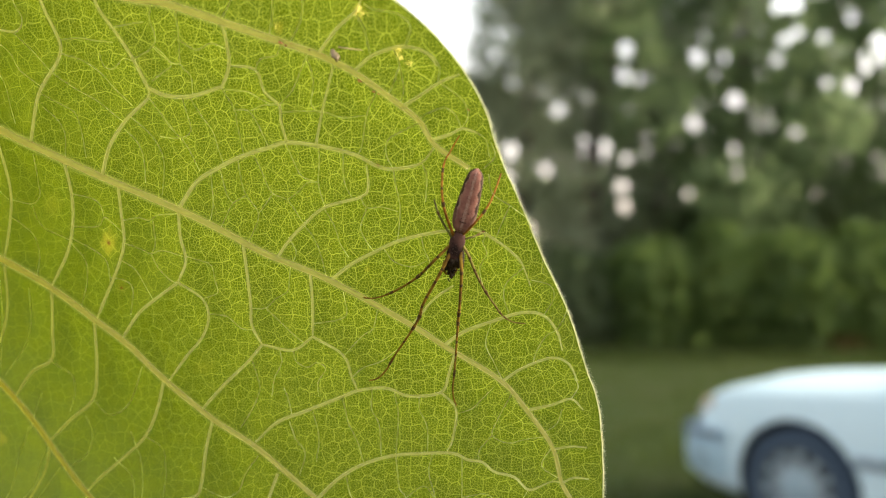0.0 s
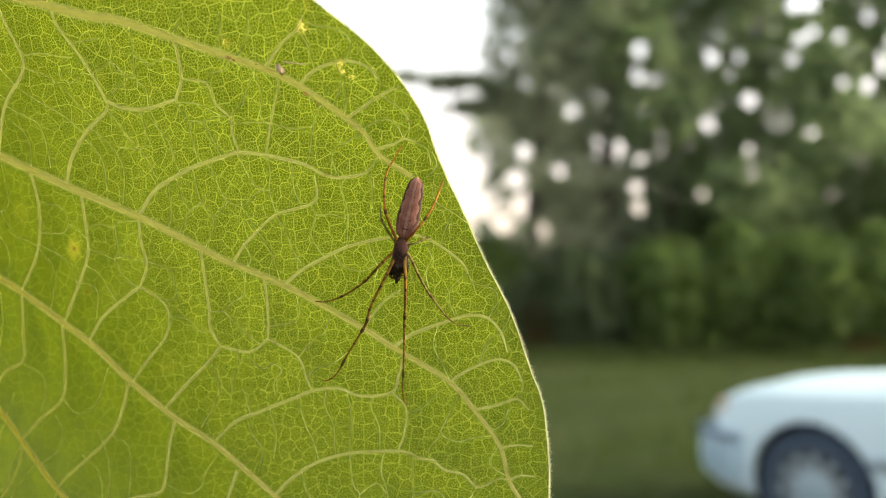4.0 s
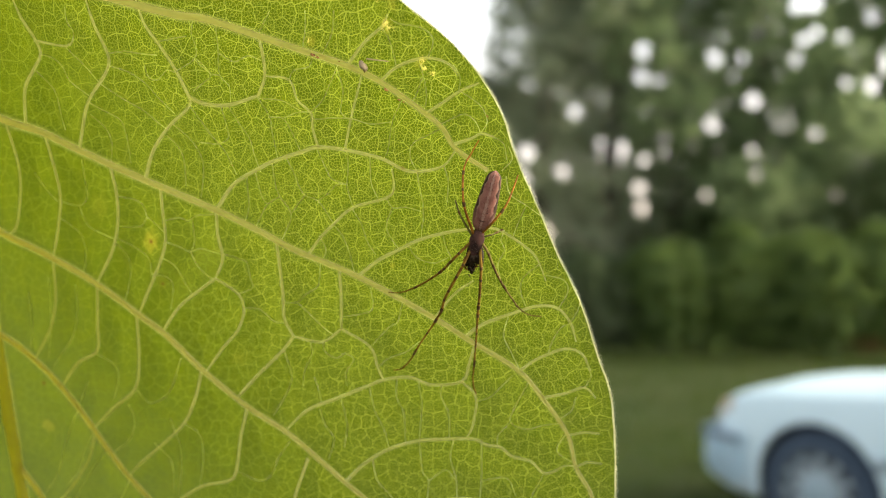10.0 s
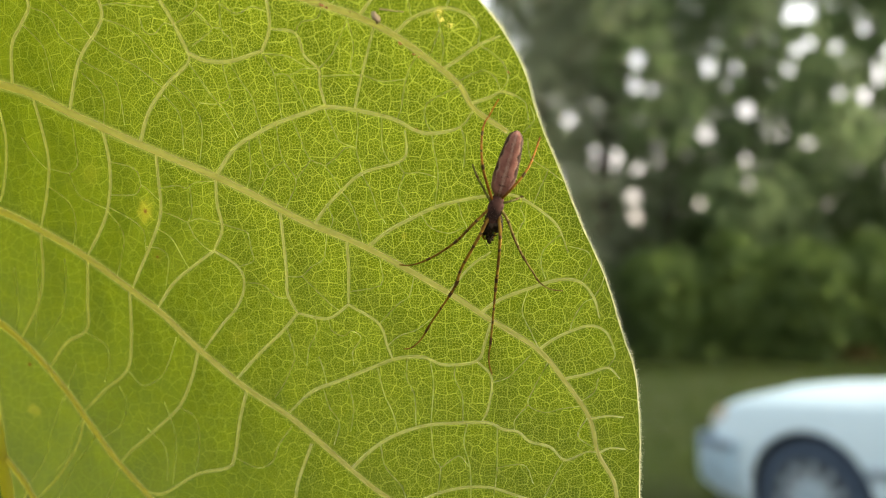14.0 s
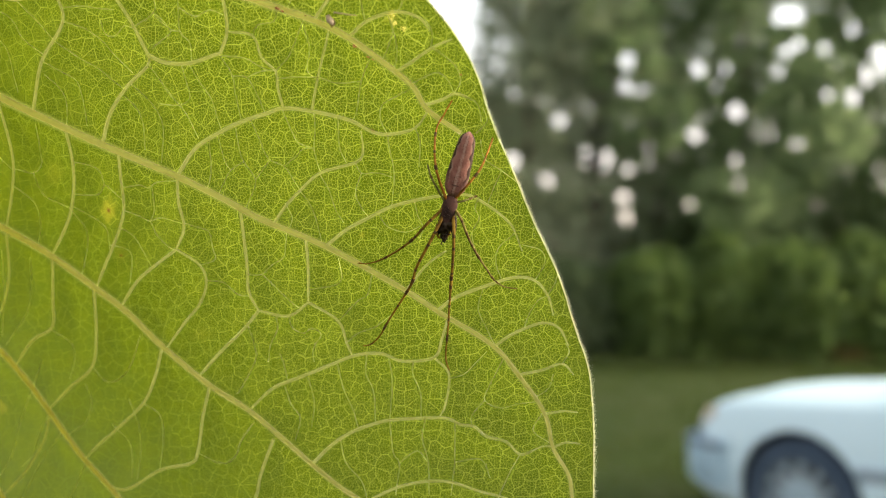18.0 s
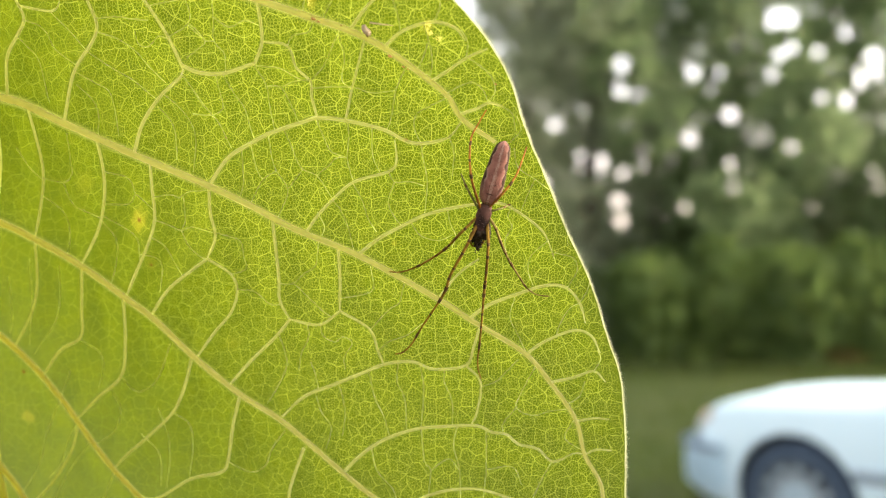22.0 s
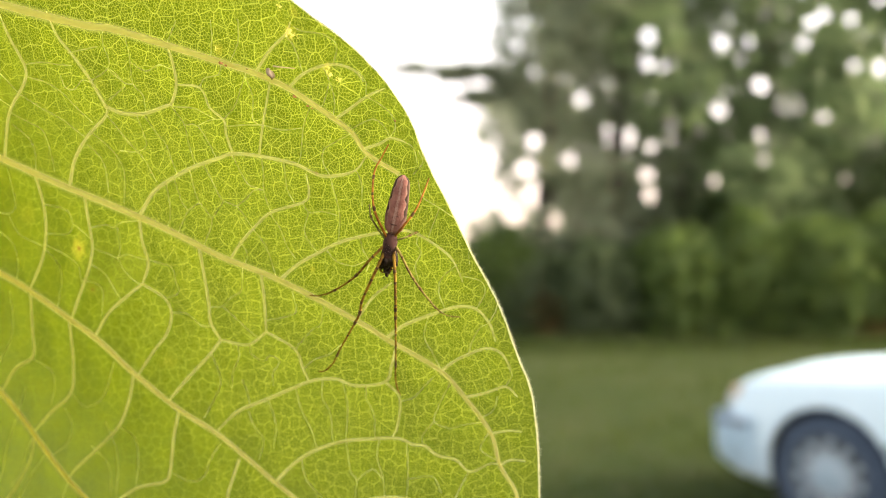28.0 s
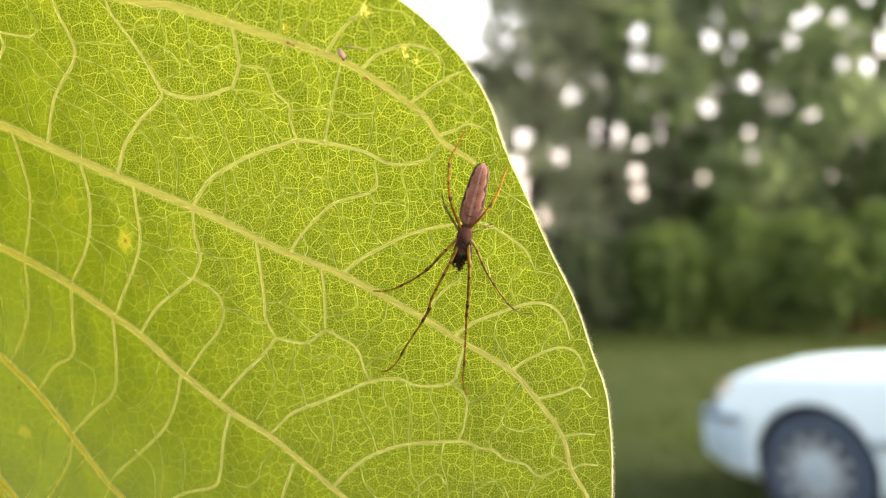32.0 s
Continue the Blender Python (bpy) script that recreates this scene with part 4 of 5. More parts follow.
def broad_leaf():
    leaf = thing("broad_leaf", Matrix.Translation(LEAF_AT), "large backlit yellow-green leaf, underside with pale branching veins", "leaf")
    rows, cols, left = 1100, 540, 70
    mid, edge = even(MIDRIB, rows), even(MARGIN, rows)
    away = np.array([mid[i] + (mid[i] - edge[i]) * np.array((0.95, -0.1)) * np.array((1, 0)) + (edge[i] - mid[i]) * np.array((0, 0.8)) for i in range(rows)])
    r = np.concatenate([-np.linspace(1, 0, left, endpoint=False), np.linspace(0, 1, cols)])
    rr = r[None, :, None]
    grid = np.where(rr >= 0, mid[:, None] + rr * (edge - mid)[:, None], mid[:, None] - rr * (away - mid)[:, None])
    # the margin waves a little
    way = np.linspace(0, 134.4, rows)
    wave = 0.045 * np.sin(way) + 0.012 * np.sin(way * 3 + 1)
    grid[:, -24:, 0] += (wave[:, None] * np.linspace(0, 1, 24)[None] ** 2)
    u, w = grid[..., 0].ravel(), grid[..., 1].ravel()
    vein = np.zeros(len(u))
    slight = np.zeros(len(u))
    for name, material, wide, thin, points in VEINS:
        s = spline(points, 0.6)
        if name == "small_vein":
            slight = np.maximum(slight, near_line(u, w, s, np.full(len(s), 0.058)))
            continue
        vein = np.maximum(vein, near_line(u, w, s, (wide + (thin - wide) * np.linspace(0, 1, len(s))) * 0.5 * (np.clip((1 - np.linspace(0, 1, len(s))) / 0.12, 0.6, 1) if name != "lateral_vein" else 1.0)))
    s = spline(MIDRIB, 0.6)
    vein = np.maximum(vein, near_line(u, w, s, 1.1 - 0.8 * np.linspace(0, 1, len(s))))
    # the blade is quilted: it swells towards the upper side between its veins
    pos, _ = spot3(u, w, -quilt(u, w))
    n = len(r)
    i, j = np.meshgrid(np.arange(rows - 1), np.arange(n - 1), indexing="ij")
    a = (i * n + j).ravel()
    faces = np.stack([a, a + 1, a + n + 1, a + n], 1)
    me = bpy.data.meshes.new("blade")
    me.vertices.add(len(pos))
    me.vertices.foreach_set("co", (pos - LEAF_AT).astype(np.float32).ravel())
    me.loops.add(faces.size)
    me.loops.foreach_set("vertex_index", faces.astype(np.int32).ravel())
    me.polygons.add(len(faces))
    me.polygons.foreach_set("loop_start", np.arange(0, faces.size, 4, dtype=np.int32))
    me.update(calc_edges=True)
    me.polygons.foreach_set("use_smooth", np.ones(len(faces), bool))
    uv = me.uv_layers.new(name="plan")
    uv.data.foreach_set("uv", np.stack([u, w], 1)[faces.ravel()].astype(np.float32).ravel())
    fleck, speck = np.zeros(len(u)), np.zeros(len(u))
    for x, z, size, deep in FLECKS:
        d = np.hypot(u - x, (w - z) * 1.1) * (1 + 0.16 * np.sin(np.arctan2(w - z, u - x) * 2 + x) + 0.6 * np.sin(u * 5.1 + z) * np.sin(w * 4.3 + x) * 0.4)
        fleck = np.maximum(fleck, 0.75 * deep * np.clip(1.6 - d / size, 0, 1))
    for x, z, size in SPECKS:
        d = np.hypot(u - x, w - z)
        speck = np.maximum(speck, np.clip(1.7 - d / size, 0, 1) * 0.85)
    for key, values in (("vein", vein), ("thin", slight), ("fleck", np.clip(fleck, 0, 1)), ("speck", speck)):
        me.attributes.new(key, "FLOAT", "POINT").data.foreach_set("value", values.astype(np.float32))
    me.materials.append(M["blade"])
    blade = new("blade", me)
    blade.parent = leaf
    tagged(blade, "thin yellow-green blade with net of fine veins")
    ridge("midrib", "midrib", 2.7, 0.8, MIDRIB, leaf, "thick yellowish midrib")
    for name, material, wide, thin, points in VEINS:
        ridge(name, material, wide, thin, points, leaf)
    # pale rim with a fringe of fuzz
    rim = grid[:, -1]
    p, nn = spot3(rim[:, 0], rim[:, 1], np.full(rows, 0.02))
    part("rim", tube(p - LEAF_AT, [0.00005] * rows, 6), "fuzz", leaf, "pale downy rim")
    out = np.gradient(rim, axis=0)
    out = np.stack([-out[:, 1], out[:, 0]], 1)
    out /= np.linalg.norm(out, axis=1, keepdims=True)
    rng = np.random.default_rng(7)
    hv, hf = [], []
    for k in range(20000):
        f = rng.uniform(0.05, 0.86) * (rows - 1)
        i0 = int(f)
        q = rim[i0] + (rim[i0 + 1] - rim[i0]) * (f - i0)
        o = out[i0] * rng.uniform(0.6, 1) + rng.normal(0, 0.5, 2)
        b3, nb = spot3(np.array(q[0]), np.array(q[1]), np.array(rng.uniform(-0.05, 0.08)))
        length = rng.uniform(0.06, 0.32)
        tip, _ = spot3(np.array(q[0] + o[0] * length), np.array(q[1] + o[1] * length), np.array(rng.uniform(-0.1, 0.16)))
        sd = np.cross(tip - b3, nb)
        sd = sd / (np.linalg.norm(sd) + 1e-12) * 0.000006
        hv += [b3 - sd - LEAF_AT, b3 + sd - LEAF_AT, tip - LEAF_AT]
        hf.append((3 * k, 3 * k + 1, 3 * k + 2))
    tagged(raw("fuzz", hv, hf, "fuzz", leaf, "fringe of fine pale hairs"), kind="stuff")
    # leaf stalk, up to the twig
    base = LEAF_AT
    stalk = spline([base + np.array(q) for q in ((0.004, 0.001, -0.012), (0, 0, 0), (-0.012, 0.006, 0.030), (-0.05, 0.02, 0.075), (-0.128, 0.034, 0.110))], 0.003)
    part("stalk", tube(stalk - LEAF_AT, list(np.linspace(0.0008, 0.0019, len(stalk))), 10), "petiole", leaf, "yellowish green leaf stalk")
    return leaf


# yellow flecks (plan place, size, depth of colour) and brown specks
FLECKS = [(-29.7, 6.7, 0.75, 0.45), (-2.1, 21.1, 0.36, 0.35), (-4.9, 23.9, 0.42, 0.35), (-4.4, 25.2, 0.35, 0.3), (-11.5, 23.1, 0.32, 0.4),
          (-23.5, 21.4, 0.4, 0.08), (-5.0, 4.1, 0.20, 0.5), (-21.2, -5.2, 0.6, 0.12), (-44.5, -13.2, 0.6, 0.35), (-35.0, 10.2, 0.9, 0.10), (-28.9, 2.5, 0.5, 0.12)]
SPECKS = [(-29.7, 6.7, 0.16), (-3.8, 12.8, 0.11), (-28.9, 2.5, 0.10), (-44.7, -8.4, 0.16), (-10.6, 21.9, 0.08), (-8.0, 21.0, 0.08), (-1.0, -13.1, 0.07), (15.4, -5.6, 0.1), (16.6, -10.2, 0.08)]
LEAF = broad_leaf()


def on_leaf(u, w, lift):
    """The place of one plan place in metres, raised towards the eye."""
    return spot3(np.array(float(u)), np.array(float(w)), np.array(float(lift)))[0]


def pebble(size, flat, rough, seed):
    """A small uneven rounded lump, radius in millimetres, longer along x."""
    bm = bmesh.new()
    bmesh.ops.create_icosphere(bm, subdivisions=2, radius=1.0)
    for v in bm.verts:
        v.co *= 1 + rough * noise.noise(v.co * 2.1 + Vector((seed, 1.7 * seed, 0)))
        v.co = Vector((v.co.x * size, v.co.y * size * flat, v.co.z * size * 0.55)) / 1000
    return bm


def scars(leaf):
    """Reddish brown scabs along the upper side vein."""
    for k, (u, w, size) in enumerate(SCARS):
        ob = part("scar", pebble(size * 0.75, 0.3, 0.6, k + 0.3), "scar", leaf, "reddish brown scab")
        ob.matrix_local = Matrix.Translation(on_leaf(u, w, 0.16) - LEAF_AT) @ Matrix.Rotation(radians(28), 4, "Y")


SCARS = [(-11.4, 22.1, 0.28), (-11.0, 21.9, 0.2), (-9.1, 21.5, 0.12), (-5.1, 19.2, 0.26), (-4.0, 18.4, 0.2), (-3.6, 18.2, 0.14), (-20.0, 13.6, 0.1), (3.7, 16.9, 0.16)]


def insect_husk():
    """A shed skin of a tiny insect that clings to the vein, with one long trailing hair."""
    at = on_leaf(-7.0, 21.1, 0.30)
    hk = thing("insect_husk", Matrix.Translation(at), "papery grey-pink shed skin of a tiny insect", "husk")
    part("skin", pebble(0.52, 0.6, 0.6, 4.4), "husk", hk).rotation_euler = (0, radians(62), 0)
    line = np.array([on_leaf(u, w, lift) for u, w, lift in ((-6.7, 21.6, 0.2), (-5.8, 21.5, 0.35), (-4.8, 21.3, 0.12))])
    line = spline(line - at, 0.0004)
    part("hair", tube(line, list(np.linspace(0.00007, 0.00004, len(line))), 6), "husk", hk, "pale trailing hair")


scars(LEAF)
insect_husk()


def shrub_stem():
    """The woody stem from which the leaf hangs, rooted in the ground beside the path."""
    foot = np.array((-0.225, 0.13, -0.03))
    top = LEAF_AT + np.array((-0.128, 0.034, 0.110))
    st = thing("shrub_stem", Matrix.Translation(foot), "slender brown-green woody shrub stem rooted in the grass", "plant stem")
    line = spline([foot - foot, (0.012, -0.004, 0.5), (-0.01, 0.006, 1.1), top - foot, top - foot + np.array((0.004, 0.01, 0.06))], 0.03)
    part("stem", tube(line, list(np.linspace(0.011, 0.0045, len(line))), 10), "stem", st)
    bud = lathe([(0, 0.0045), (0.004, 0.0052), (0.010, 0.0035), (0.014, 0.0008)], 10, "z")
    bmesh.ops.translate(bud, verts=bud.verts, vec=Vector(top - foot + np.array((0.004, 0.01, 0.058))))
    part("bud", bud, "petiole", st, "closed green bud")
    return st


shrub_stem()


# ---- the spider on the leaf's underside, with the prey in its jaws ----
SPIDER_AT = np.array((2.96, 73.66, 7.06))


def swell(a, b, shape, flat, parent, name, material, label, segments=28, sides=20):
    """A rounded body part from a to b (mm); shape: (way along, half width) pairs; its own space has y along the body."""
    a, b = np.array(a) - SPIDER_AT, np.array(b) - SPIDER_AT
    length = np.linalg.norm(b - a)
    y = Vector((b - a) / length)
    z = Vector((0, -1, 0.15))
    x = y.cross(z).normalized()
    z = x.cross(y).normalized()
    ts, ws = zip(*shape)
    sections = []
    for t in np.linspace(0, 1, segments):
        w = float(np.interp(t, ts, ws))
        if 0.03 < t < 0.97:
            w = float(np.mean([np.interp(t + d, ts, ws) for d in (-0.03, 0, 0.03)]))
        sections.append([(w * math.cos(2 * math.pi * j / sides) / 1000, t * length / 1000, w * flat * math.sin(2 * math.pi * j / sides) / 1000) for j in range(sides)])
    ob = part(name, loft(sections), material, parent, label)
    flank = [abs(math.cos(2 * math.pi * j / sides)) for _ in range(segments) for j in range(sides)]
    ob.data.attributes.new("flank", "FLOAT", "POINT").data.foreach_set("value", flank)
    m = Matrix((x, y, z)).transposed().to_4x4()
    m.translation = Vector(a / 1000)
    ob.matrix_local = m
    return ob


def leg(sp, name_material, joints, thick, thin, knees=(), bands=()):
    """A jointed leg along the joints (mm, from the spider's waist), darker at the joints and in narrow bands."""
    pts = [np.array(j) - SPIDER_AT for j in joints]
    line = spline(pts, 0.12) / 1000
    n = len(line)
    d = np.concatenate([[0], np.cumsum(np.linalg.norm(np.diff(line, axis=0), axis=1))])
    d /= d[-1]
    radii = (thick + (thin * 1.25 - thick) * d) / 1800
    for k in knees:
        radii = radii * (1 + 0.30 * np.exp(-((d - k) / 0.022) ** 2))
    ob = part("leg", tube(line, list(radii), 8), name_material, sp)
    for k in knees:
        i = int(np.argmin(abs(d - k)))
        lo, hi = max(0, i - 2), min(n - 1, i + 2)
        part("joint", tube(line[lo:hi + 1], [float(x) * 1.10 for x in radii[lo:hi + 1]], 8), "leg_dark", ob, "dark leg joint")
    for k in bands:
        i = min(n - 2, max(1, int(np.argmin(abs(d - k)))))
        part("band", tube(line[i - 1:i + 2], [float(x) * 1.04 for x in radii[i - 1:i + 2]], 8), "leg_dark", ob, "dark leg band")
    # bristles
    rng = np.random.default_rng(n)
    hv, hf = [], []
    for k in range(40):
        i = int(rng.integers(1, n - 1))
        o = rng.normal(0, 1, 3)
        o /= np.linalg.norm(o)
        t = line[i] + o * 0.00022 + (line[i + 1] - line[i]) * 0.8
        s = np.cross(o, line[i + 1] - line[i])
        s = s / (np.linalg.norm(s) + 1e-12) * 0.000009
        hv += [line[i] - s, line[i] + s, t]
        hf.append((3 * k, 3 * k + 1, 3 * k + 2))
    tagged(raw("bristles", hv, hf, "leg_dark", ob), kind="stuff")
    return ob


def spider():
    sp = thing("spider", Matrix.Translation(SPIDER_AT / 1000 + np.array((0, 0, EYE_Z))), "slender long-jawed spider, pinkish brown, clinging to a leaf", "spider")
    swell((3.16, 73.62, 7.20), (4.42, 70.63, 12.00), ((0, 0.48), (0.05, 0.74), (0.10, 0.88), (0.15, 0.92), (0.28, 0.99), (0.42, 0.95), (0.6, 0.87), (0.8, 0.76), (0.90, 0.66), (0.965, 0.48), (1, 0.14)), 0.62, sp,
               "abdomen", "abdomen", "pinkish brown abdomen with pale middle line")
    swell((2.53, 74.62, 4.92), (3.20, 73.57, 7.38), ((0, 0.40), (0.12, 0.54), (0.4, 0.66), (0.65, 0.66), (0.85, 0.48), (1, 0.30)), 0.75, sp, "carapace", "carapace", "dark brown carapace")
    for dx in (-0.24, 0.24):
        swell((2.27 + dx * 1.5, 75.5, 3.9), (2.47 + dx, 74.65, 5.14), ((0, 0.08), (0.2, 0.2), (0.6, 0.26), (1, 0.16)), 0.9, sp, "jaw", "jaw", "long dark jaw", 12, 10)
    for dx, q in ((-0.55, 1), (0.5, -1)):
        leg(sp, "leg_brown", [(2.47 + dx * 0.5, 74.5, 5.05), (2.4 + dx * 1.15, 74.7, 4.55), (2.38 + dx * 1.0, 75.2, 3.95), (2.33 + dx * 0.5, 75.6, 3.65)], 0.16, 0.14)
    # eyes
    for ex, ez in ((-0.26, 0), (-0.09, 0.06), (0.09, 0.06), (0.26, 0)):
        bm = bmesh.new()
        bmesh.ops.create_uvsphere(bm, u_segments=10, v_segments=6, radius=0.00008)
        o = part("eye", bm, "prey", sp, "tiny black eye")
        o.location = Vector((np.array((2.52 + ex, 74.22, 5.2 + ez)) - SPIDER_AT) / 1000)
    leg(sp, "leg_orange", [(2.61, 73.81, 6.73), (1.66, 71.69, 9.33), (1.67, 72.00, 12.35), (2.37, 72.15, 13.87), (3.01, 71.88, 14.96)], 0.24, 0.09, (0.36, 0.66), (0.5,))
    leg(sp, "leg_green", [(2.51, 73.89, 6.59), (1.39, 72.70, 8.37), (0.97, 74.66, 9.93)], 0.20, 0.10, (0.55,))
    leg(sp, "leg_orange", [(3.31, 73.68, 6.82), (4.34, 72.41, 7.84), (5.37, 72.25, 9.16), (6.00, 72.58, 10.55), (6.54, 73.07, 12.03)], 0.22, 0.10, (0.45,))
    leg(sp, "leg_green", [(3.22, 73.85, 6.48), (4.32, 73.73, 6.77), (5.29, 75.48, 7.35)], 0.17, 0.12, (0.55, 0.92))
    leg(sp, "leg_brown", [(2.47, 74.08, 6.20), (0.96, 74.34, 4.75), (-0.46, 75.91, 3.40), (-2.05, 77.62, 2.43), (-3.42, 78.78, 1.82), (-4.52, 79.35, 1.57), (-5.45, 79.63, 1.63)], 0.26, 0.09, (0.40, 0.72), (0.14, 0.26, 0.34))
    leg(sp, "leg_brown", [(2.53, 74.26, 5.81), (1.42, 74.49, 3.59), (0.05, 76.35, 1.09), (-0.47, 77.48, -0.46), (-2.49, 80.05, -3.55), (-3.40, 81.31, -5.08), (-4.25, 81.88, -5.88), (-4.98, 82.19, -6.07)], 0.28, 0.10, (0.44, 0.52, 0.80), (0.12, 0.2, 0.3, 0.37, 0.63))
    leg(sp, "leg_brown", [(3.18, 74.22, 5.70), (3.28, 74.25, 3.58), (3.19, 76.04, 0.83), (3.12, 76.90, -0.20), (2.90, 79.77, -4.88), (2.78, 81.00, -6.47), (2.85, 81.38, -7.48), (3.13, 81.73, -8.33)], 0.28, 0.10, (0.38, 0.44, 0.78), (0.12, 0.19, 0.29, 0.35, 0.56, 0.65))
    leg(sp, "leg_pale", [(3.32, 74.02, 6.09), (3.92, 73.96, 5.08), (4.53, 74.96, 3.72), (5.37, 76.10, 2.28), (6.32, 77.12, 1.00), (7.09, 78.12, 0.06), (8.03, 78.54, -0.52), (9.21, 78.64, -0.68)], 0.24, 0.08, (0.48, 0.74), (0.12, 0.24, 0.36, 0.42))
    return sp


spider()


def prey():
    """The crumpled remains of a small insect."""
    at = np.array((2.50, 75.3, 3.90))
    pr = thing("prey_insect", Matrix.Translation(at / 1000 + np.array((0, 0, EYE_Z))), "crumpled black remains of a tiny insect in jaws", "insect")
    rng = np.random.default_rng(3)

    def lump(name, x, y, z, sx, sy, sz, label=""):
        bm = bmesh.new()
        bmesh.ops.create_icosphere(bm, subdivisions=3, radius=1.0)
        for v in bm.verts:
            v.co *= 1 + 0.6 * noise.noise(v.co * 2.6 + Vector((x * 9, z * 9, 0))) + 0.6 * noise.noise(v.co * 6.5 + Vector((x * 5, z * 7, 3)))
            v.co = Vector((v.co.x * sx, v.co.y * sy, v.co.z * sz)) / 1000
        o = part(name, bm, "prey", pr, label)
        o.location = (x / 1000, y / 1000, z / 1000)

    lump("body", 0.30, -0.65, 1.15, 0.72, 0.42, 0.80)
    lump("head", -0.20, -0.4, 0.70, 0.44, 0.34, 0.60)
    lump("tail", -0.04, 0.2, -0.02, 0.32, 0.28, 0.62)
    lump("wing", 0.72, -0.5, 1.0, 0.32, 0.28, 0.66)
    for k in range(34):
        a = rng.uniform(0, 6.28)
        s = np.array((rng.uniform(-0.3, 0.35), rng.uniform(-0.6, 0.3), rng.uniform(-0.8, 1.2)))
        e = s + np.array((math.cos(a) * 0.46, rng.uniform(-0.3, 0.1), math.sin(a) * 0.32))
        m = (s + e) / 2 + rng.normal(0, 0.08, 3)
        part("leg", tube(spline([s, m, e], 0.08) / 1000, list(np.linspace(0.00006, 0.00002, len(spline([s, m, e], 0.08)))), 6), "prey", pr)
    return pr


prey()


def silk():
    """A single thread that leaves the margin."""
    a, _ = spot3(np.array(8.6), np.array(8.8), np.array(0.1))
    line = spline([a, a + np.array((0.0012, -0.0010, -0.0022)), a + np.array((0.0016, -0.0005, -0.0052))], 0.0006)
    th = thing("silk_thread", Matrix.Translation(a), "single fine strand of silk at the leaf margin", "silk")
    part("strand", tube(line - a, [0.000005] * len(line), 5), "fuzz", th)


silk()


# ---- the parked car ----
CAR_L, CAR_W = 4.70, 1.78


def car_section(x):
    """A closed ring of the lower body at x metres behind the nose: half widths and heights."""
    nose = min(1.0, max(0.0, x / 0.55))
    tail = min(1.0, max(0.0, (CAR_L - x) / 0.5))
    round_nose, round_tail = math.sqrt(max(0.0, 1 - (1 - nose) ** 2)), math.sqrt(max(0.0, 1 - (1 - tail) ** 2))
    half = CAR_W / 2 * (0.70 + 0.30 * round_nose) * (0.80 + 0.20 * round_tail)
    low = 0.20 + 0.13 * (1 - round_nose) + 0.12 * (1 - round_tail)
    top = np.interp(x, (0, 0.05, 0.2, 0.5, 1.0, 1.45, 3.6, 4.2, 4.6, 4.7), (0.66, 0.75, 0.84, 0.890, 0.930, 0.958, 1.01, 1.00, 0.96, 0.82))
    edge = top - np.interp(x, (0, 0.3, 1.0, 4.7), (0.03, 0.06, 0.085, 0.07))
    belt = 0.5 * (low + edge)
    side = [(0.86, low), (0.97, low + 0.07), (1.0, belt - 0.05), (1.0, belt + 0.08), (0.985, edge - 0.05), (0.95, edge), (0.86, edge + 0.35 * (top - edge)), (0.6, edge + 0.75 * (top - edge)), (0.25, top)]
    # the bonnet is set back behind the bumper
    right = [(x + (0.14 * max(0.0, 1 - x / 0.8) if z > 0.55 else 0.0), -half * a, z) for a, z in side]
    return right + [(x, -y, z) for _, y, z in right[::-1]]


def cut(ob, cutters):
    """Cuts the cutters out of a part for good."""
    for c in cutters:
        m = ob.modifiers.new("cut", "BOOLEAN")
        m.operation, m.object, m.solver = "DIFFERENCE", c, "EXACT"
    bpy.context.view_layer.update()
    dg = bpy.context.evaluated_depsgraph_get()
    me = bpy.data.meshes.new_from_object(ob.evaluated_get(dg))
    ob.modifiers.clear()
    old, ob.data = ob.data, me
    bpy.data.meshes.remove(old)
    for c in cutters:
        bpy.data.objects.remove(c)


def shifted(bm, x, y, z):
    bmesh.ops.translate(bm, verts=bm.verts, vec=(x, y, z))
    return bm


def wheel(car, x, y, turn, name="wheel"):
    w = new(name)
    w.parent = car
    w.location = (x, y, 0.325)
    s = 1 if y < 0 else -1
    tagged(w, "dark tyre on a grey many-spoked alloy wheel")
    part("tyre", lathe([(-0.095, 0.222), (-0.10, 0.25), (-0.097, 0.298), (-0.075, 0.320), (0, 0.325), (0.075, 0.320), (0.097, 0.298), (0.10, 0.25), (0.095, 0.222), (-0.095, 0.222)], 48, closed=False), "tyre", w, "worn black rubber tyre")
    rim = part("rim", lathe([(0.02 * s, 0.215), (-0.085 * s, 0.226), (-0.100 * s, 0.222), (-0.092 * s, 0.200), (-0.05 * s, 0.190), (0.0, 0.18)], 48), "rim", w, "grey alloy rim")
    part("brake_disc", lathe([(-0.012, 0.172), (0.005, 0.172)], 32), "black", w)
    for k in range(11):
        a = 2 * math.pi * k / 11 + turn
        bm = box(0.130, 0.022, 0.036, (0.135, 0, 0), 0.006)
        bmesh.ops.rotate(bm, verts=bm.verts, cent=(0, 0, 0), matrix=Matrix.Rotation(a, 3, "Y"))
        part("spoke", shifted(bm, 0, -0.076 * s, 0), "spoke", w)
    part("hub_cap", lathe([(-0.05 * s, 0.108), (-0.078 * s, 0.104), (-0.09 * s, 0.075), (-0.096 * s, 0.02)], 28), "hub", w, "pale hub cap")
    return w


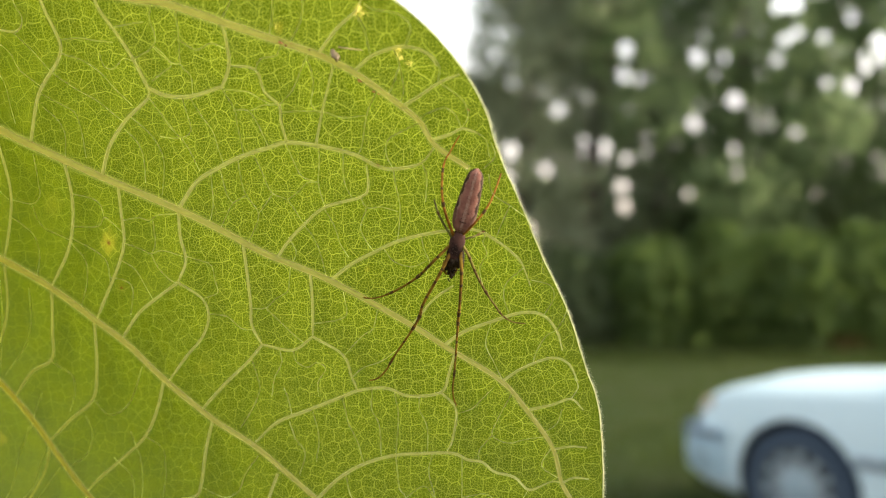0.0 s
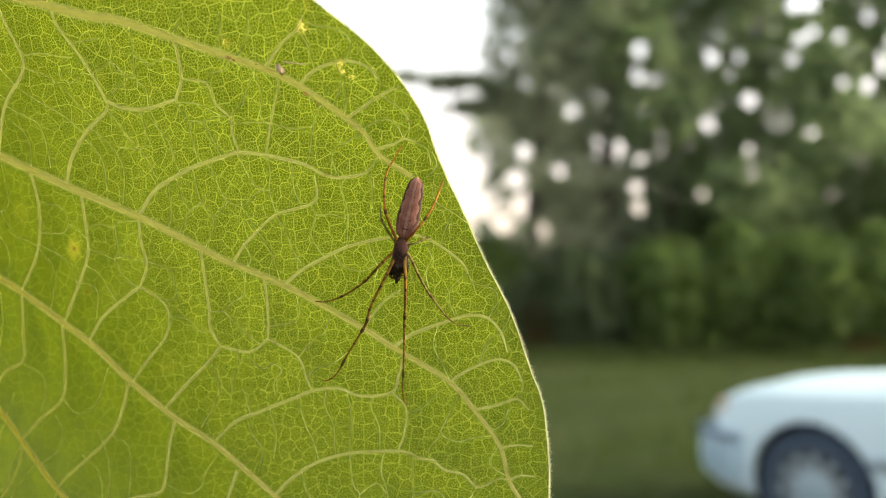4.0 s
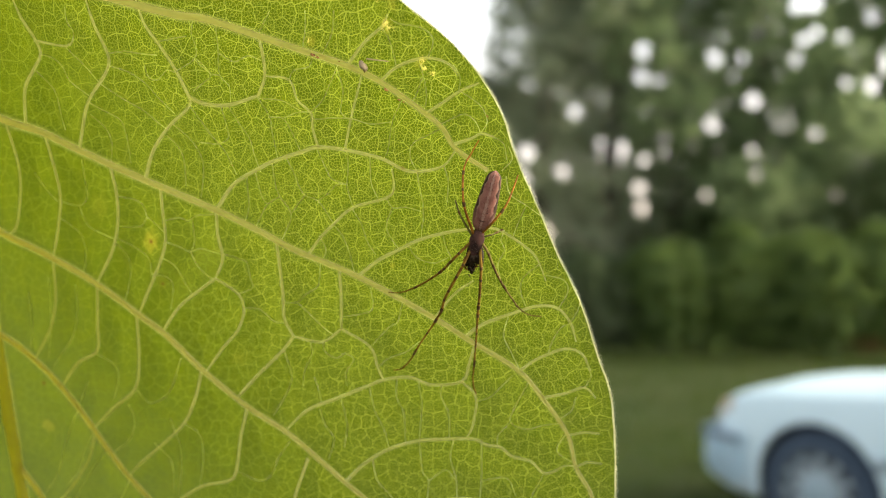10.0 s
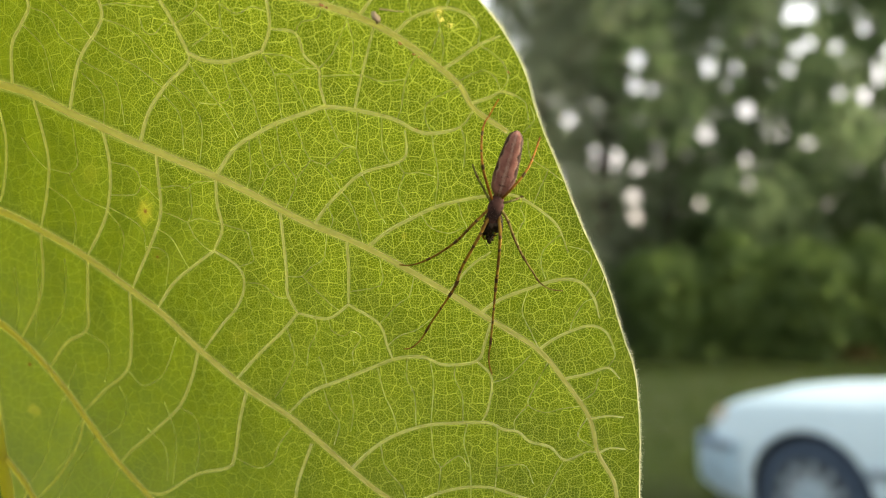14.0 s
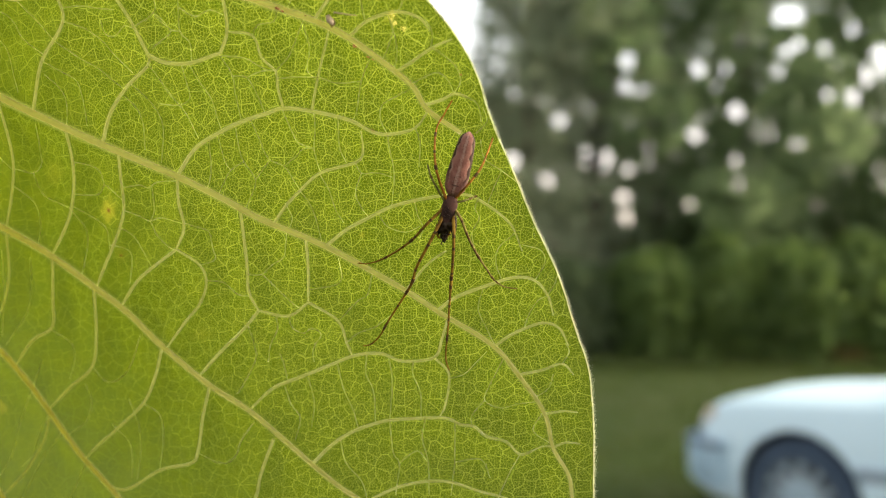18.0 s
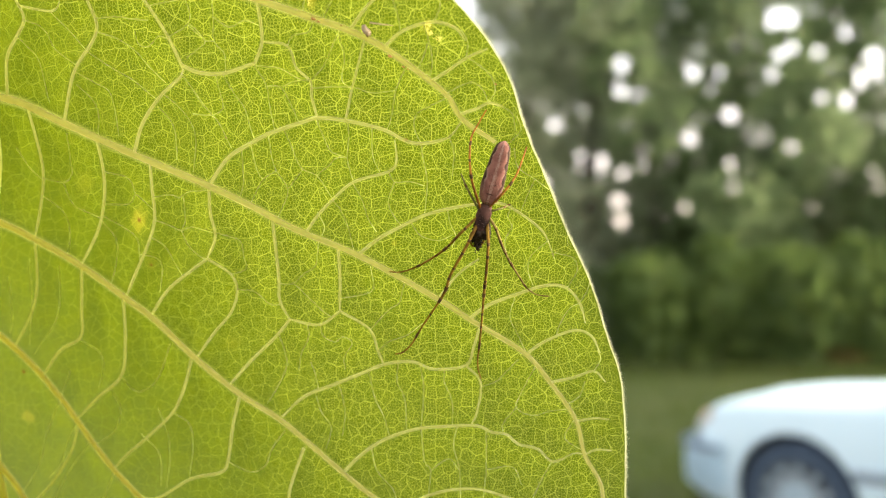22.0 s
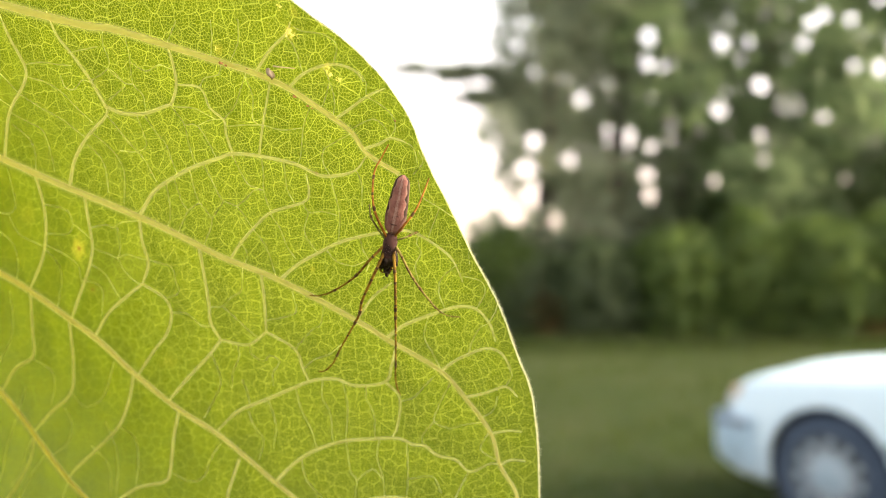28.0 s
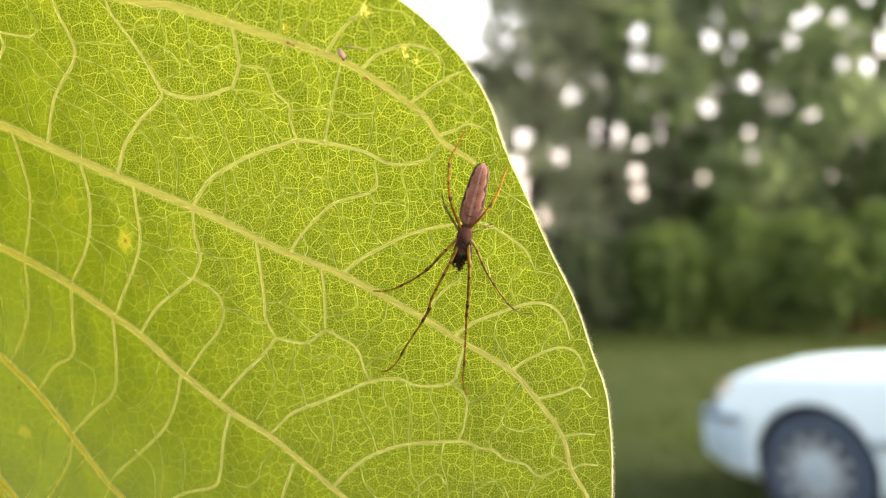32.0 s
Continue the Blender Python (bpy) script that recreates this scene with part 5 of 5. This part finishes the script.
def parked_car(m):
    car = thing("parked_car", m, "old white saloon car parked on the grass", "car")
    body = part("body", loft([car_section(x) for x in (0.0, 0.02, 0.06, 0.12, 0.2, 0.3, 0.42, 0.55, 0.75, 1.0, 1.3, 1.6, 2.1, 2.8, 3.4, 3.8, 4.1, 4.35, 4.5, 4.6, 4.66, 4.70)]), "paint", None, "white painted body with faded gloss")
    AX1, AX2 = 0.85, 3.50
    cutters = []
    for ax in (AX1, AX2):
        for s in (-1, 1):
            bm = lathe([(-0.16, 0.358), (0.16, 0.358)], 48)
            cutters.append(part("cutter", shifted(bm, ax, s * 0.84, 0.34), "black"))
    cut(body, cutters)
    body.parent = car
    body.data.materials.clear()
    body.data.materials.append(M["paint"])
    body.data.polygons.foreach_set("use_smooth", [True] * len(body.data.polygons))
    body.data.set_sharp_from_angle(angle=radians(32))
    for ax in (AX1, AX2):
        for s in (-1, 1):
            part("wheel_well", lathe([(s * 0.675, 0.01), (s * 0.68, 0.355), (s * 0.84, 0.356), (s * 0.84, 0.350), (s * 0.69, 0.348), (s * 0.686, 0.01)], 40), "black", car, "black wheel arch liner").location = (ax, 0, 0.34)
            wheel(car, ax, s * 0.775, 0.2)
    # bumpers and side mouldings
    for x0, x1, name in ((0.0, 0.42, "front_bumper"), (4.30, 4.70, "rear_bumper")):
        xs = np.linspace(x0, x1, 9)
        sections = []
        for x in xs:
            ring = car_section(float(np.clip(x, 0.012, CAR_L - 0.012)))
            half = abs(ring[3][1]) + 0.03
            sections.append((float(x) + (0.04 * (1 - float(x) / 0.42) if x0 == 0 else 0.03 if x > 4.6 else 0), half))
        bm = bmesh.new()
        outline = [(x, -h) for x, h in sections] if x0 == 0 else [(x, -h) for x, h in sections[::-1]]
        outline = outline[::-1] + [(x, -y) for x, y in outline]
        rings = [[bm.verts.new((x, y * k, z)) for x, y in outline] for z, k in ((0.30, 0.95), (0.34, 1.0), (0.50, 1.0), (0.575, 0.985), (0.59, 0.95))]
        for r, t in zip(rings, rings[1:]):
            for j in range(len(r) - 1):
                bm.faces.new((r[j], r[j + 1], t[j + 1], t[j]))
        bmesh.ops.solidify(bm, geom=list(bm.faces), thickness=0.02)
        bmesh.ops.recalc_face_normals(bm, faces=bm.faces)
        bp = part(name, bm, "paint", car, "white bumper with grey rubbing strip")
        bm = bmesh.new()
        rings = [[bm.verts.new((x * 1.0, y * 1.03, z)) for x, y in outline] for z in (0.545, 0.588)]
        for j in range(len(outline) - 1):
            bm.faces.new((rings[0][j], rings[0][j + 1], rings[1][j + 1], rings[1][j]))
        bmesh.ops.solidify(bm, geom=list(bm.faces), thickness=0.012)
        part("rubbing_strip", bm, "trim", bp, "grey rubbing strip")
    for s in (-1, 1):
        part("side_moulding", box(1.92, 0.022, 0.055, (2.14, s * 0.897, 0.52), 0.006), "trim", car, "grey side moulding")
        hl = box(0.26, 0.20, 0.10, (0.265, s * 0.62, 0.655), 0.03, 3)
        part("headlamp", hl, "lamp", car, "clear headlamp")
        part("turn_signal", box(0.07, 0.05, 0.07, (0.275, s * 0.80, 0.735), 0.02, 3), "amber", car, "amber corner lamp")
        part("tail_lamp", box(0.16, 0.34, 0.14, (4.62, s * 0.60, 0.80), 0.02, 3), "red", car, "red tail lamp")
        part("mirror", shifted(box(0.11, 0.16, 0.11, (0, 0, 0), 0.025, 3), 1.72, s * 0.94, 1.02), "paint", car)
    part("grille", box(0.05, 0.62, 0.10, (0.16, 0, 0.635), 0.012), "black", car, "black grille")
    # cabin: roof shell, pillars and glass
    def cabin(x, out=0.0):
        z = float(np.interp(x, (1.35, 2.05, 2.5, 3.1, 3.35, 4.0), (0.93, 1.33, 1.39, 1.37, 1.33, 0.98)))
        t = (z - 0.93) / 0.46
        half = 0.80 - 0.20 * t + out
        return z, half
    for xs, name in (((2.0, 2.15, 2.4, 2.7, 3.0, 3.2, 3.38), "roof"),):
        sections = []
        for x in xs:
            z, half = cabin(x)
            r = [(x, -half, z - 0.055), (x, -half * 0.93, z - 0.012), (x, -half * 0.6, z + 0.01), (x, 0, z + 0.016)]
            sections.append(r + [(x, -y, q) for _, y, q in r[:-1][::-1]])
        part(name, loft(sections), "paint", car, "white roof")
    glass = loft([[(x, -h + 0.012, 0.92), (x, -(h + (0.80 - h) * 0.0) + 0.012, z - 0.03), (x, h - 0.012, z - 0.03), (x, h - 0.012, 0.92)] for x, z, h in ((1.38, 0.96, 0.78), (2.05, 1.33, 0.62), (2.5, 1.37, 0.60), (3.1, 1.36, 0.60), (3.36, 1.33, 0.61), (3.98, 0.99, 0.76))])
    part("window_glass", glass, "glass", car, "dark tinted glasshouse")
    for s in (-1, 1):
        for a, b in (((1.36, 0.79, 0.94), (2.06, 0.63, 1.345)), ((2.62, 0.80, 0.94), (2.66, 0.615, 1.36)), ((4.0, 0.77, 0.98), (3.36, 0.63, 1.345))):
            part("pillar", tube([(a[0], s * a[1], a[2]), ((a[0] + b[0]) / 2, s * ((a[1] + b[1]) / 2 + 0.02), (a[2] + b[2]) / 2), (b[0], s * b[1], b[2])], [0.035, 0.032, 0.035], 8), "paint", car)
        for dx in (2.25, 3.05):
            part("door_handle", box(0.17, 0.03, 0.035, (dx, s * 0.895, 0.80), 0.01), "black", car)
    return car


parked_car(Matrix.Translation((2.195, 5.799, 0)) @ Matrix.Rotation(radians(-52), 4, 'Z'))


# ---- trees, bushes and grass ----
# openings in the canopy through which the evening sky shows: side, height, size at the row's distance
ROW = 22.0
GAPS = []


def opening(*triples):
    GAPS.extend(triples)


opening((9.73, 9.44, 0.21), (10.06, 9.36, 0.18), (11.60, 9.03, 0.18), (12.33, 8.32, 0.21), (11.86, 7.64, 0.19), (12.37, 7.86, 0.15), (9.50, 9.26, 0.12))
opening((5.40, 8.06, 0.19), (5.31, 7.38, 0.19), (5.80, 7.25, 0.13), (3.55, 6.37, 0.12))
opening((7.29, 7.88, 0.15), (7.95, 7.79, 0.18), (7.86, 7.33, 0.10), (8.36, 6.68, 0.16), (7.16, 6.07, 0.18))
opening((9.48, 7.84, 0.15), (9.69, 8.37, 0.12), (10.08, 8.55, 0.12), (10.75, 8.43, 0.10), (10.85, 7.20, 0.09), (11.55, 7.12, 0.18), (9.92, 5.87, 0.12))
opening((8.24, 5.38, 0.07), (8.38, 4.70, 0.07), (10.36, 4.19, 0.06), (6.10, 6.22, 0.09), (5.93, 5.69, 0.09))
opening((4.35, 5.27, 0.13), (4.73, 5.41, 0.15), (4.64, 5.03, 0.12), (5.39, 5.10, 0.10), (6.00, 5.31, 0.10))
opening((4.50, 4.13, 0.19), (5.22, 4.35, 0.13), (5.29, 3.82, 0.13), (7.01, 4.17, 0.06), (4.21, 5.49, 0.09))
opening((2.25, 5.30, 0.18), (3.19, 4.79, 0.13), (2.30, 3.87, 0.39), (2.01, 4.55, 0.24), (2.66, 3.18, 0.18), (1.69, 3.35, 0.27))


# many more, too small to see the sky through whole
chance = random.Random(5)
for k in range(60):
    x = chance.uniform(3.2, 6.8) if k < 24 else chance.uniform(6.8, 13.0)
    z = chance.uniform(3.0, 7.6) if k < 24 else chance.uniform(5.0, 9.6)
    opening((x, z, chance.uniform(-0.07, 0.0)))


def open_sky(p):
    """True for each place that lies in one of the openings, which run on through the wood."""
    x, z = p[:, 0] * ROW / p[:, 1], (p[:, 2] - EYE_Z) * ROW / p[:, 1] + EYE_Z
    inside = np.zeros(len(p), bool)
    for gx, gz, r in GAPS:
        inside |= (x - gx) ** 2 + (z - gz) ** 2 < (0.76 * r + 0.105) ** 2
    return inside


def leaf_mass(rng, clumps, count, size, at):
    """Many small leaves scattered in clumps (centre, radii) about a foot: arrays of corners and faces."""
    centres, radii = np.array([c[0] for c in clumps], float), np.array([c[1] for c in clumps], float)
    weights = radii.prod(1) ** 0.67
    picks = rng.choice(len(clumps), count, p=weights / weights.sum())

    def unit(v):
        return v / np.linalg.norm(v, axis=1, keepdims=True)

    p = centres[picks] + unit(rng.normal(0, 1, (count, 3))) * rng.uniform(0.35, 1.0, (count, 1)) ** 0.5 * radii[picks]
    p = p[(p[:, 2] > 0.05) & ~open_sky(p + at)]
    n = len(p)
    a = unit(rng.normal(0, 1, (n, 3)))
    b = unit(np.cross(a, rng.normal(0, 1, (n, 3))))
    s = size * rng.uniform(0.6, 1.4, (n, 1))
    verts = np.stack([p - a * s, p + b * s * 0.55, p + a * s, p - b * s * 0.55], 1).reshape(-1, 3)
    return verts, np.arange(4 * n).reshape(-1, 4)


def tree(x, y, height, girth, crown_from, spread, leaves, seed, material="crown", lean=0.0, label="tall leafy tree with dense dark green crown", limbs=7, bias=0.0, arms=()):
    rng = np.random.default_rng(seed)
    t = thing("tree", Matrix.Translation((x, y, 0)), label, "tree", "trees along the field edge")
    line = spline([(0, 0, -0.15), (lean * 0.2, 0.05, height * 0.3), (lean * 0.6, -0.1, height * 0.6), (lean, 0.1, height * 0.92)], 0.5)
    n = len(line)
    radii = girth * (1 - 0.88 * np.linspace(0, 1, n)) * (1 + 0.5 * np.exp(-np.linspace(0, 12, n)))
    part("trunk", tube(line, list(radii), 12), "bark", t)
    clumps = []
    for k in range(limbs):
        f = crown_from + (0.95 - crown_from) * (k + rng.uniform(0.1, 0.9)) / limbs
        base = line[int(f * (n - 1))]
        a = rng.uniform(0, 2 * math.pi)
        reach = spread * (1.15 - 0.75 * abs(f - 0.5)) * rng.uniform(0.75, 1.15)
        tip = base + np.array((math.cos(a) * reach + bias, math.sin(a) * reach * 0.7, reach * rng.uniform(0.1, 0.5)))
        bend = (base + tip) / 2 + np.array((0, 0, reach * 0.12))
        lb = spline([base, bend, tip], 0.4)
        part("limb", tube(lb, list(np.linspace(radii[int(f * (n - 1))] * 0.5, 0.025, len(lb))), 7), "bark", t)
        for q in (0.45, 0.75, 1.0):
            c = lb[int(q * (len(lb) - 1))]
            r = spread * rng.uniform(0.32, 0.52)
            clumps.append((c + rng.normal(0, 0.2, 3), (r, r, r * 0.75)))
    for (bx, bz), (tx, tz) in arms:
        lb = spline([(bx, 0, bz), ((bx + tx) / 2, -0.2, (bz + tz) / 2 + 0.15), (tx, -0.3, tz)], 0.3)
        part("limb", tube(lb, list(np.linspace(0.06, 0.02, len(lb))), 7), "bark", t)
        for q in np.linspace(0.15, 1.0, 13):
            r = rng.uniform(0.10, 0.34) * (1.3 - 0.5 * q)
            clumps += [(lb[int(q * (len(lb) - 1))] + rng.normal(0, 0.08, 3), (r * 1.2, r, r * 0.8))] * 12
    top = line[-1]
    for k in range(4):
        r = spread * rng.uniform(0.35, 0.5)
        clumps.append((top + rng.normal(0, spread * 0.25, 3), (r, r, r)))
    # loose foliage all through the crown
    low = height * crown_from * 0.8
    clumps += [((lean * 0.5, 0, (low + height) / 2), (spread * 0.95, spread * 0.6, (height - low) / 2))] * 3
    at = np.array((x, y, 0))
    verts, faces = leaf_mass(rng, clumps, leaves, 0.145, at)
    tagged(raw("crown", verts, faces, material, t, "loose dark green foliage"), kind="stuff")
    return t


def bush(x, y, wide, high, leaves, seed, material="bush", label="leafy green bush at the wood's edge"):
    rng = np.random.default_rng(seed)
    b = thing("bush", Matrix.Translation((x, y, 0)), label, "bush", "bushes along the field edge")
    clumps = []
    for k in range(5):
        a = rng.uniform(0, 6.28)
        tip = np.array((math.cos(a) * wide * 0.35, math.sin(a) * wide * 0.3, high * rng.uniform(0.6, 0.9)))
        st = spline([(0, 0, -0.05), tip * 0.5 + rng.normal(0, 0.08, 3), tip], 0.25)
        part("branch", tube(st, list(np.linspace(0.03, 0.01, len(st))), 6), "bark", b)
    for k in range(60):
        r = wide * rng.uniform(0.06, 0.19)
        h = (0.10 if k < 16 else rng.uniform(0.2, 0.95)) * high
        s = wide * 0.42 * (1.1 - h / high * 0.6)
        clumps.append((np.array((rng.uniform(-s, s), rng.uniform(-s, s) * 0.8, h)), (r, r, r * 0.8)))
    clumps += [((0, 0, high * 0.45), (wide * 0.62, wide * 0.5, high * 0.54))] * 5
    at = np.array((x, y, 0))
    verts, faces = leaf_mass(rng, clumps, leaves, 0.125, at)
    tagged(raw("foliage", verts, faces, material, b), kind="stuff")
    return b


tree(2.35, 22.0, 12.0, 0.30, 0.25, 1.8, 10500, 20, "crown_hazy", 0.7, "tall dark tree with sparse crown edge", 9, 0.2, (((0.0, 6.9), (-3.7, 7.1)), ((0.0, 6.0), (-2.2, 6.5))))
tree(4.4, 22.6, 13.0, 0.30, 0.16, 2.3, 7500, 21, "crown_hazy", 0.5)
tree(6.4, 23.0, 13.5, 0.24, 0.15, 2.7, 7500, 22)
tree(8.6, 22.2, 12.5, 0.20, 0.14, 2.6, 7500, 23)
tree(10.8, 23.2, 13.5, 0.26, 0.14, 2.8, 7500, 24)
tree(13.4, 22.4, 12.5, 0.22, 0.14, 2.7, 6500, 25)
tree(16.0, 23.0, 13.0, 0.24, 0.14, 2.8, 5000, 26)
tree(5.4, 26.0, 14.0, 0.26, 0.12, 2.9, 6500, 27, "crown_hazy")
tree(9.5, 26.5, 14.0, 0.26, 0.12, 3.0, 6500, 28, "crown_hazy")
tree(13.8, 26.0, 14.0, 0.26, 0.12, 3.0, 6500, 29, "crown_hazy")
for k, (x, y, wide, high) in enumerate(((2.2, 21.6, 2.2, 2.3), (3.9, 20.9, 2.4, 2.6), (5.6, 20.6, 2.5, 3.0), (7.3, 20.6, 2.5, 3.2), (9.0, 20.4, 2.6, 3.2), (10.7, 20.5, 2.6, 3.3), (12.4, 20.4, 2.6, 3.1), (14.2, 20.6, 2.6, 3.0), (16.0, 20.8, 2.6, 2.8), (0.4, 22.2, 2.4, 2.6), (1.4, 21.8, 2.0, 3.1), (-1.8, 22.6, 2.6, 2.1), (-4.2, 23.0, 2.8, 2.2), (-6.8, 23.2, 2.8, 2.1),
        (3.2, 24.6, 2.6, 3.2), (5.2, 24.4, 3.2, 4.6), (7.4, 24.6, 3.4, 5.0), (9.6, 24.4, 3.4, 5.2), (11.8, 24.6, 3.4, 5.0), (14.0, 24.4, 3.4, 5.0), (16.4, 24.6, 3.4, 5.0))):
    bush(x, y, wide, high, 4200, 40 + k, "dark_bush" if k in (0, 1, 9, 14) else "bush", "dark leafy bush at the wood's edge" if k in (0, 1, 9, 14) else "leafy green bush at the wood's edge")
bush(10.0, 19.9, 1.0, 0.6, 500, 60, "dry_bush", "low dry reddish brown bush at the wood's edge")
bush(2.5, 21.0, 1.2, 1.6, 500, 61, "dry_bush", "dry yellowish bush at the wood's edge")


def grass():
    """Uneven tufts over the part of the field in view."""
    rng = np.random.default_rng(11)
    verts, faces = [], []
    for k in range(26000):
        y = 3.0 + 19.0 * rng.uniform() ** 1.3
        x = rng.uniform(-0.1, 0.62) * y + rng.uniform(-0.4, 0.4)
        h = rng.uniform(0.03, 0.10) * (1.4 if noise.noise((x * 0.6, y * 0.6, 2)) > 0.1 else 0.8)
        a = rng.uniform(0, 6.28)
        dx, dy = math.cos(a) * 0.012, math.sin(a) * 0.012
        lx, ly = rng.normal(0, 0.03, 2)
        z = 0.05 * noise.noise((x * 0.12, y * 0.12, 0.3)) * min(1.0, max(0.0, (math.hypot(x, y) - 3) / 8)) - 0.01
        i = len(verts)
        verts += [(x - dx, y - dy, z), (x + dx, y + dy, z), (x + lx, y + ly, z + h)]
        faces.append((i, i + 1, i + 2))
    # rank weeds added along the wood's edge, in place of the trees' shade there
    for k in range(9000):
        y = 20.6 - 3.4 * abs(rng.normal(0, 0.5))
        x = rng.uniform(-0.1, 0.7) * y
        h = rng.uniform(0.10, 0.42) * min(1.0, max(0.25, (y - 17.0) / 3.0))
        a = rng.uniform(0, 6.28)
        dx, dy = math.cos(a) * 0.035, math.sin(a) * 0.035
        lx, ly = rng.normal(0, 0.09, 2)
        i = len(verts)
        verts += [(x - dx, y - dy, -0.03), (x + dx, y + dy, -0.03), (x + lx, y + ly, h)]
        faces.append((i, i + 1, i + 2))
    tagged(raw("grass", verts, faces, "grass"), "short uneven green and straw-coloured grass", "grass", kind="stuff")


grass()
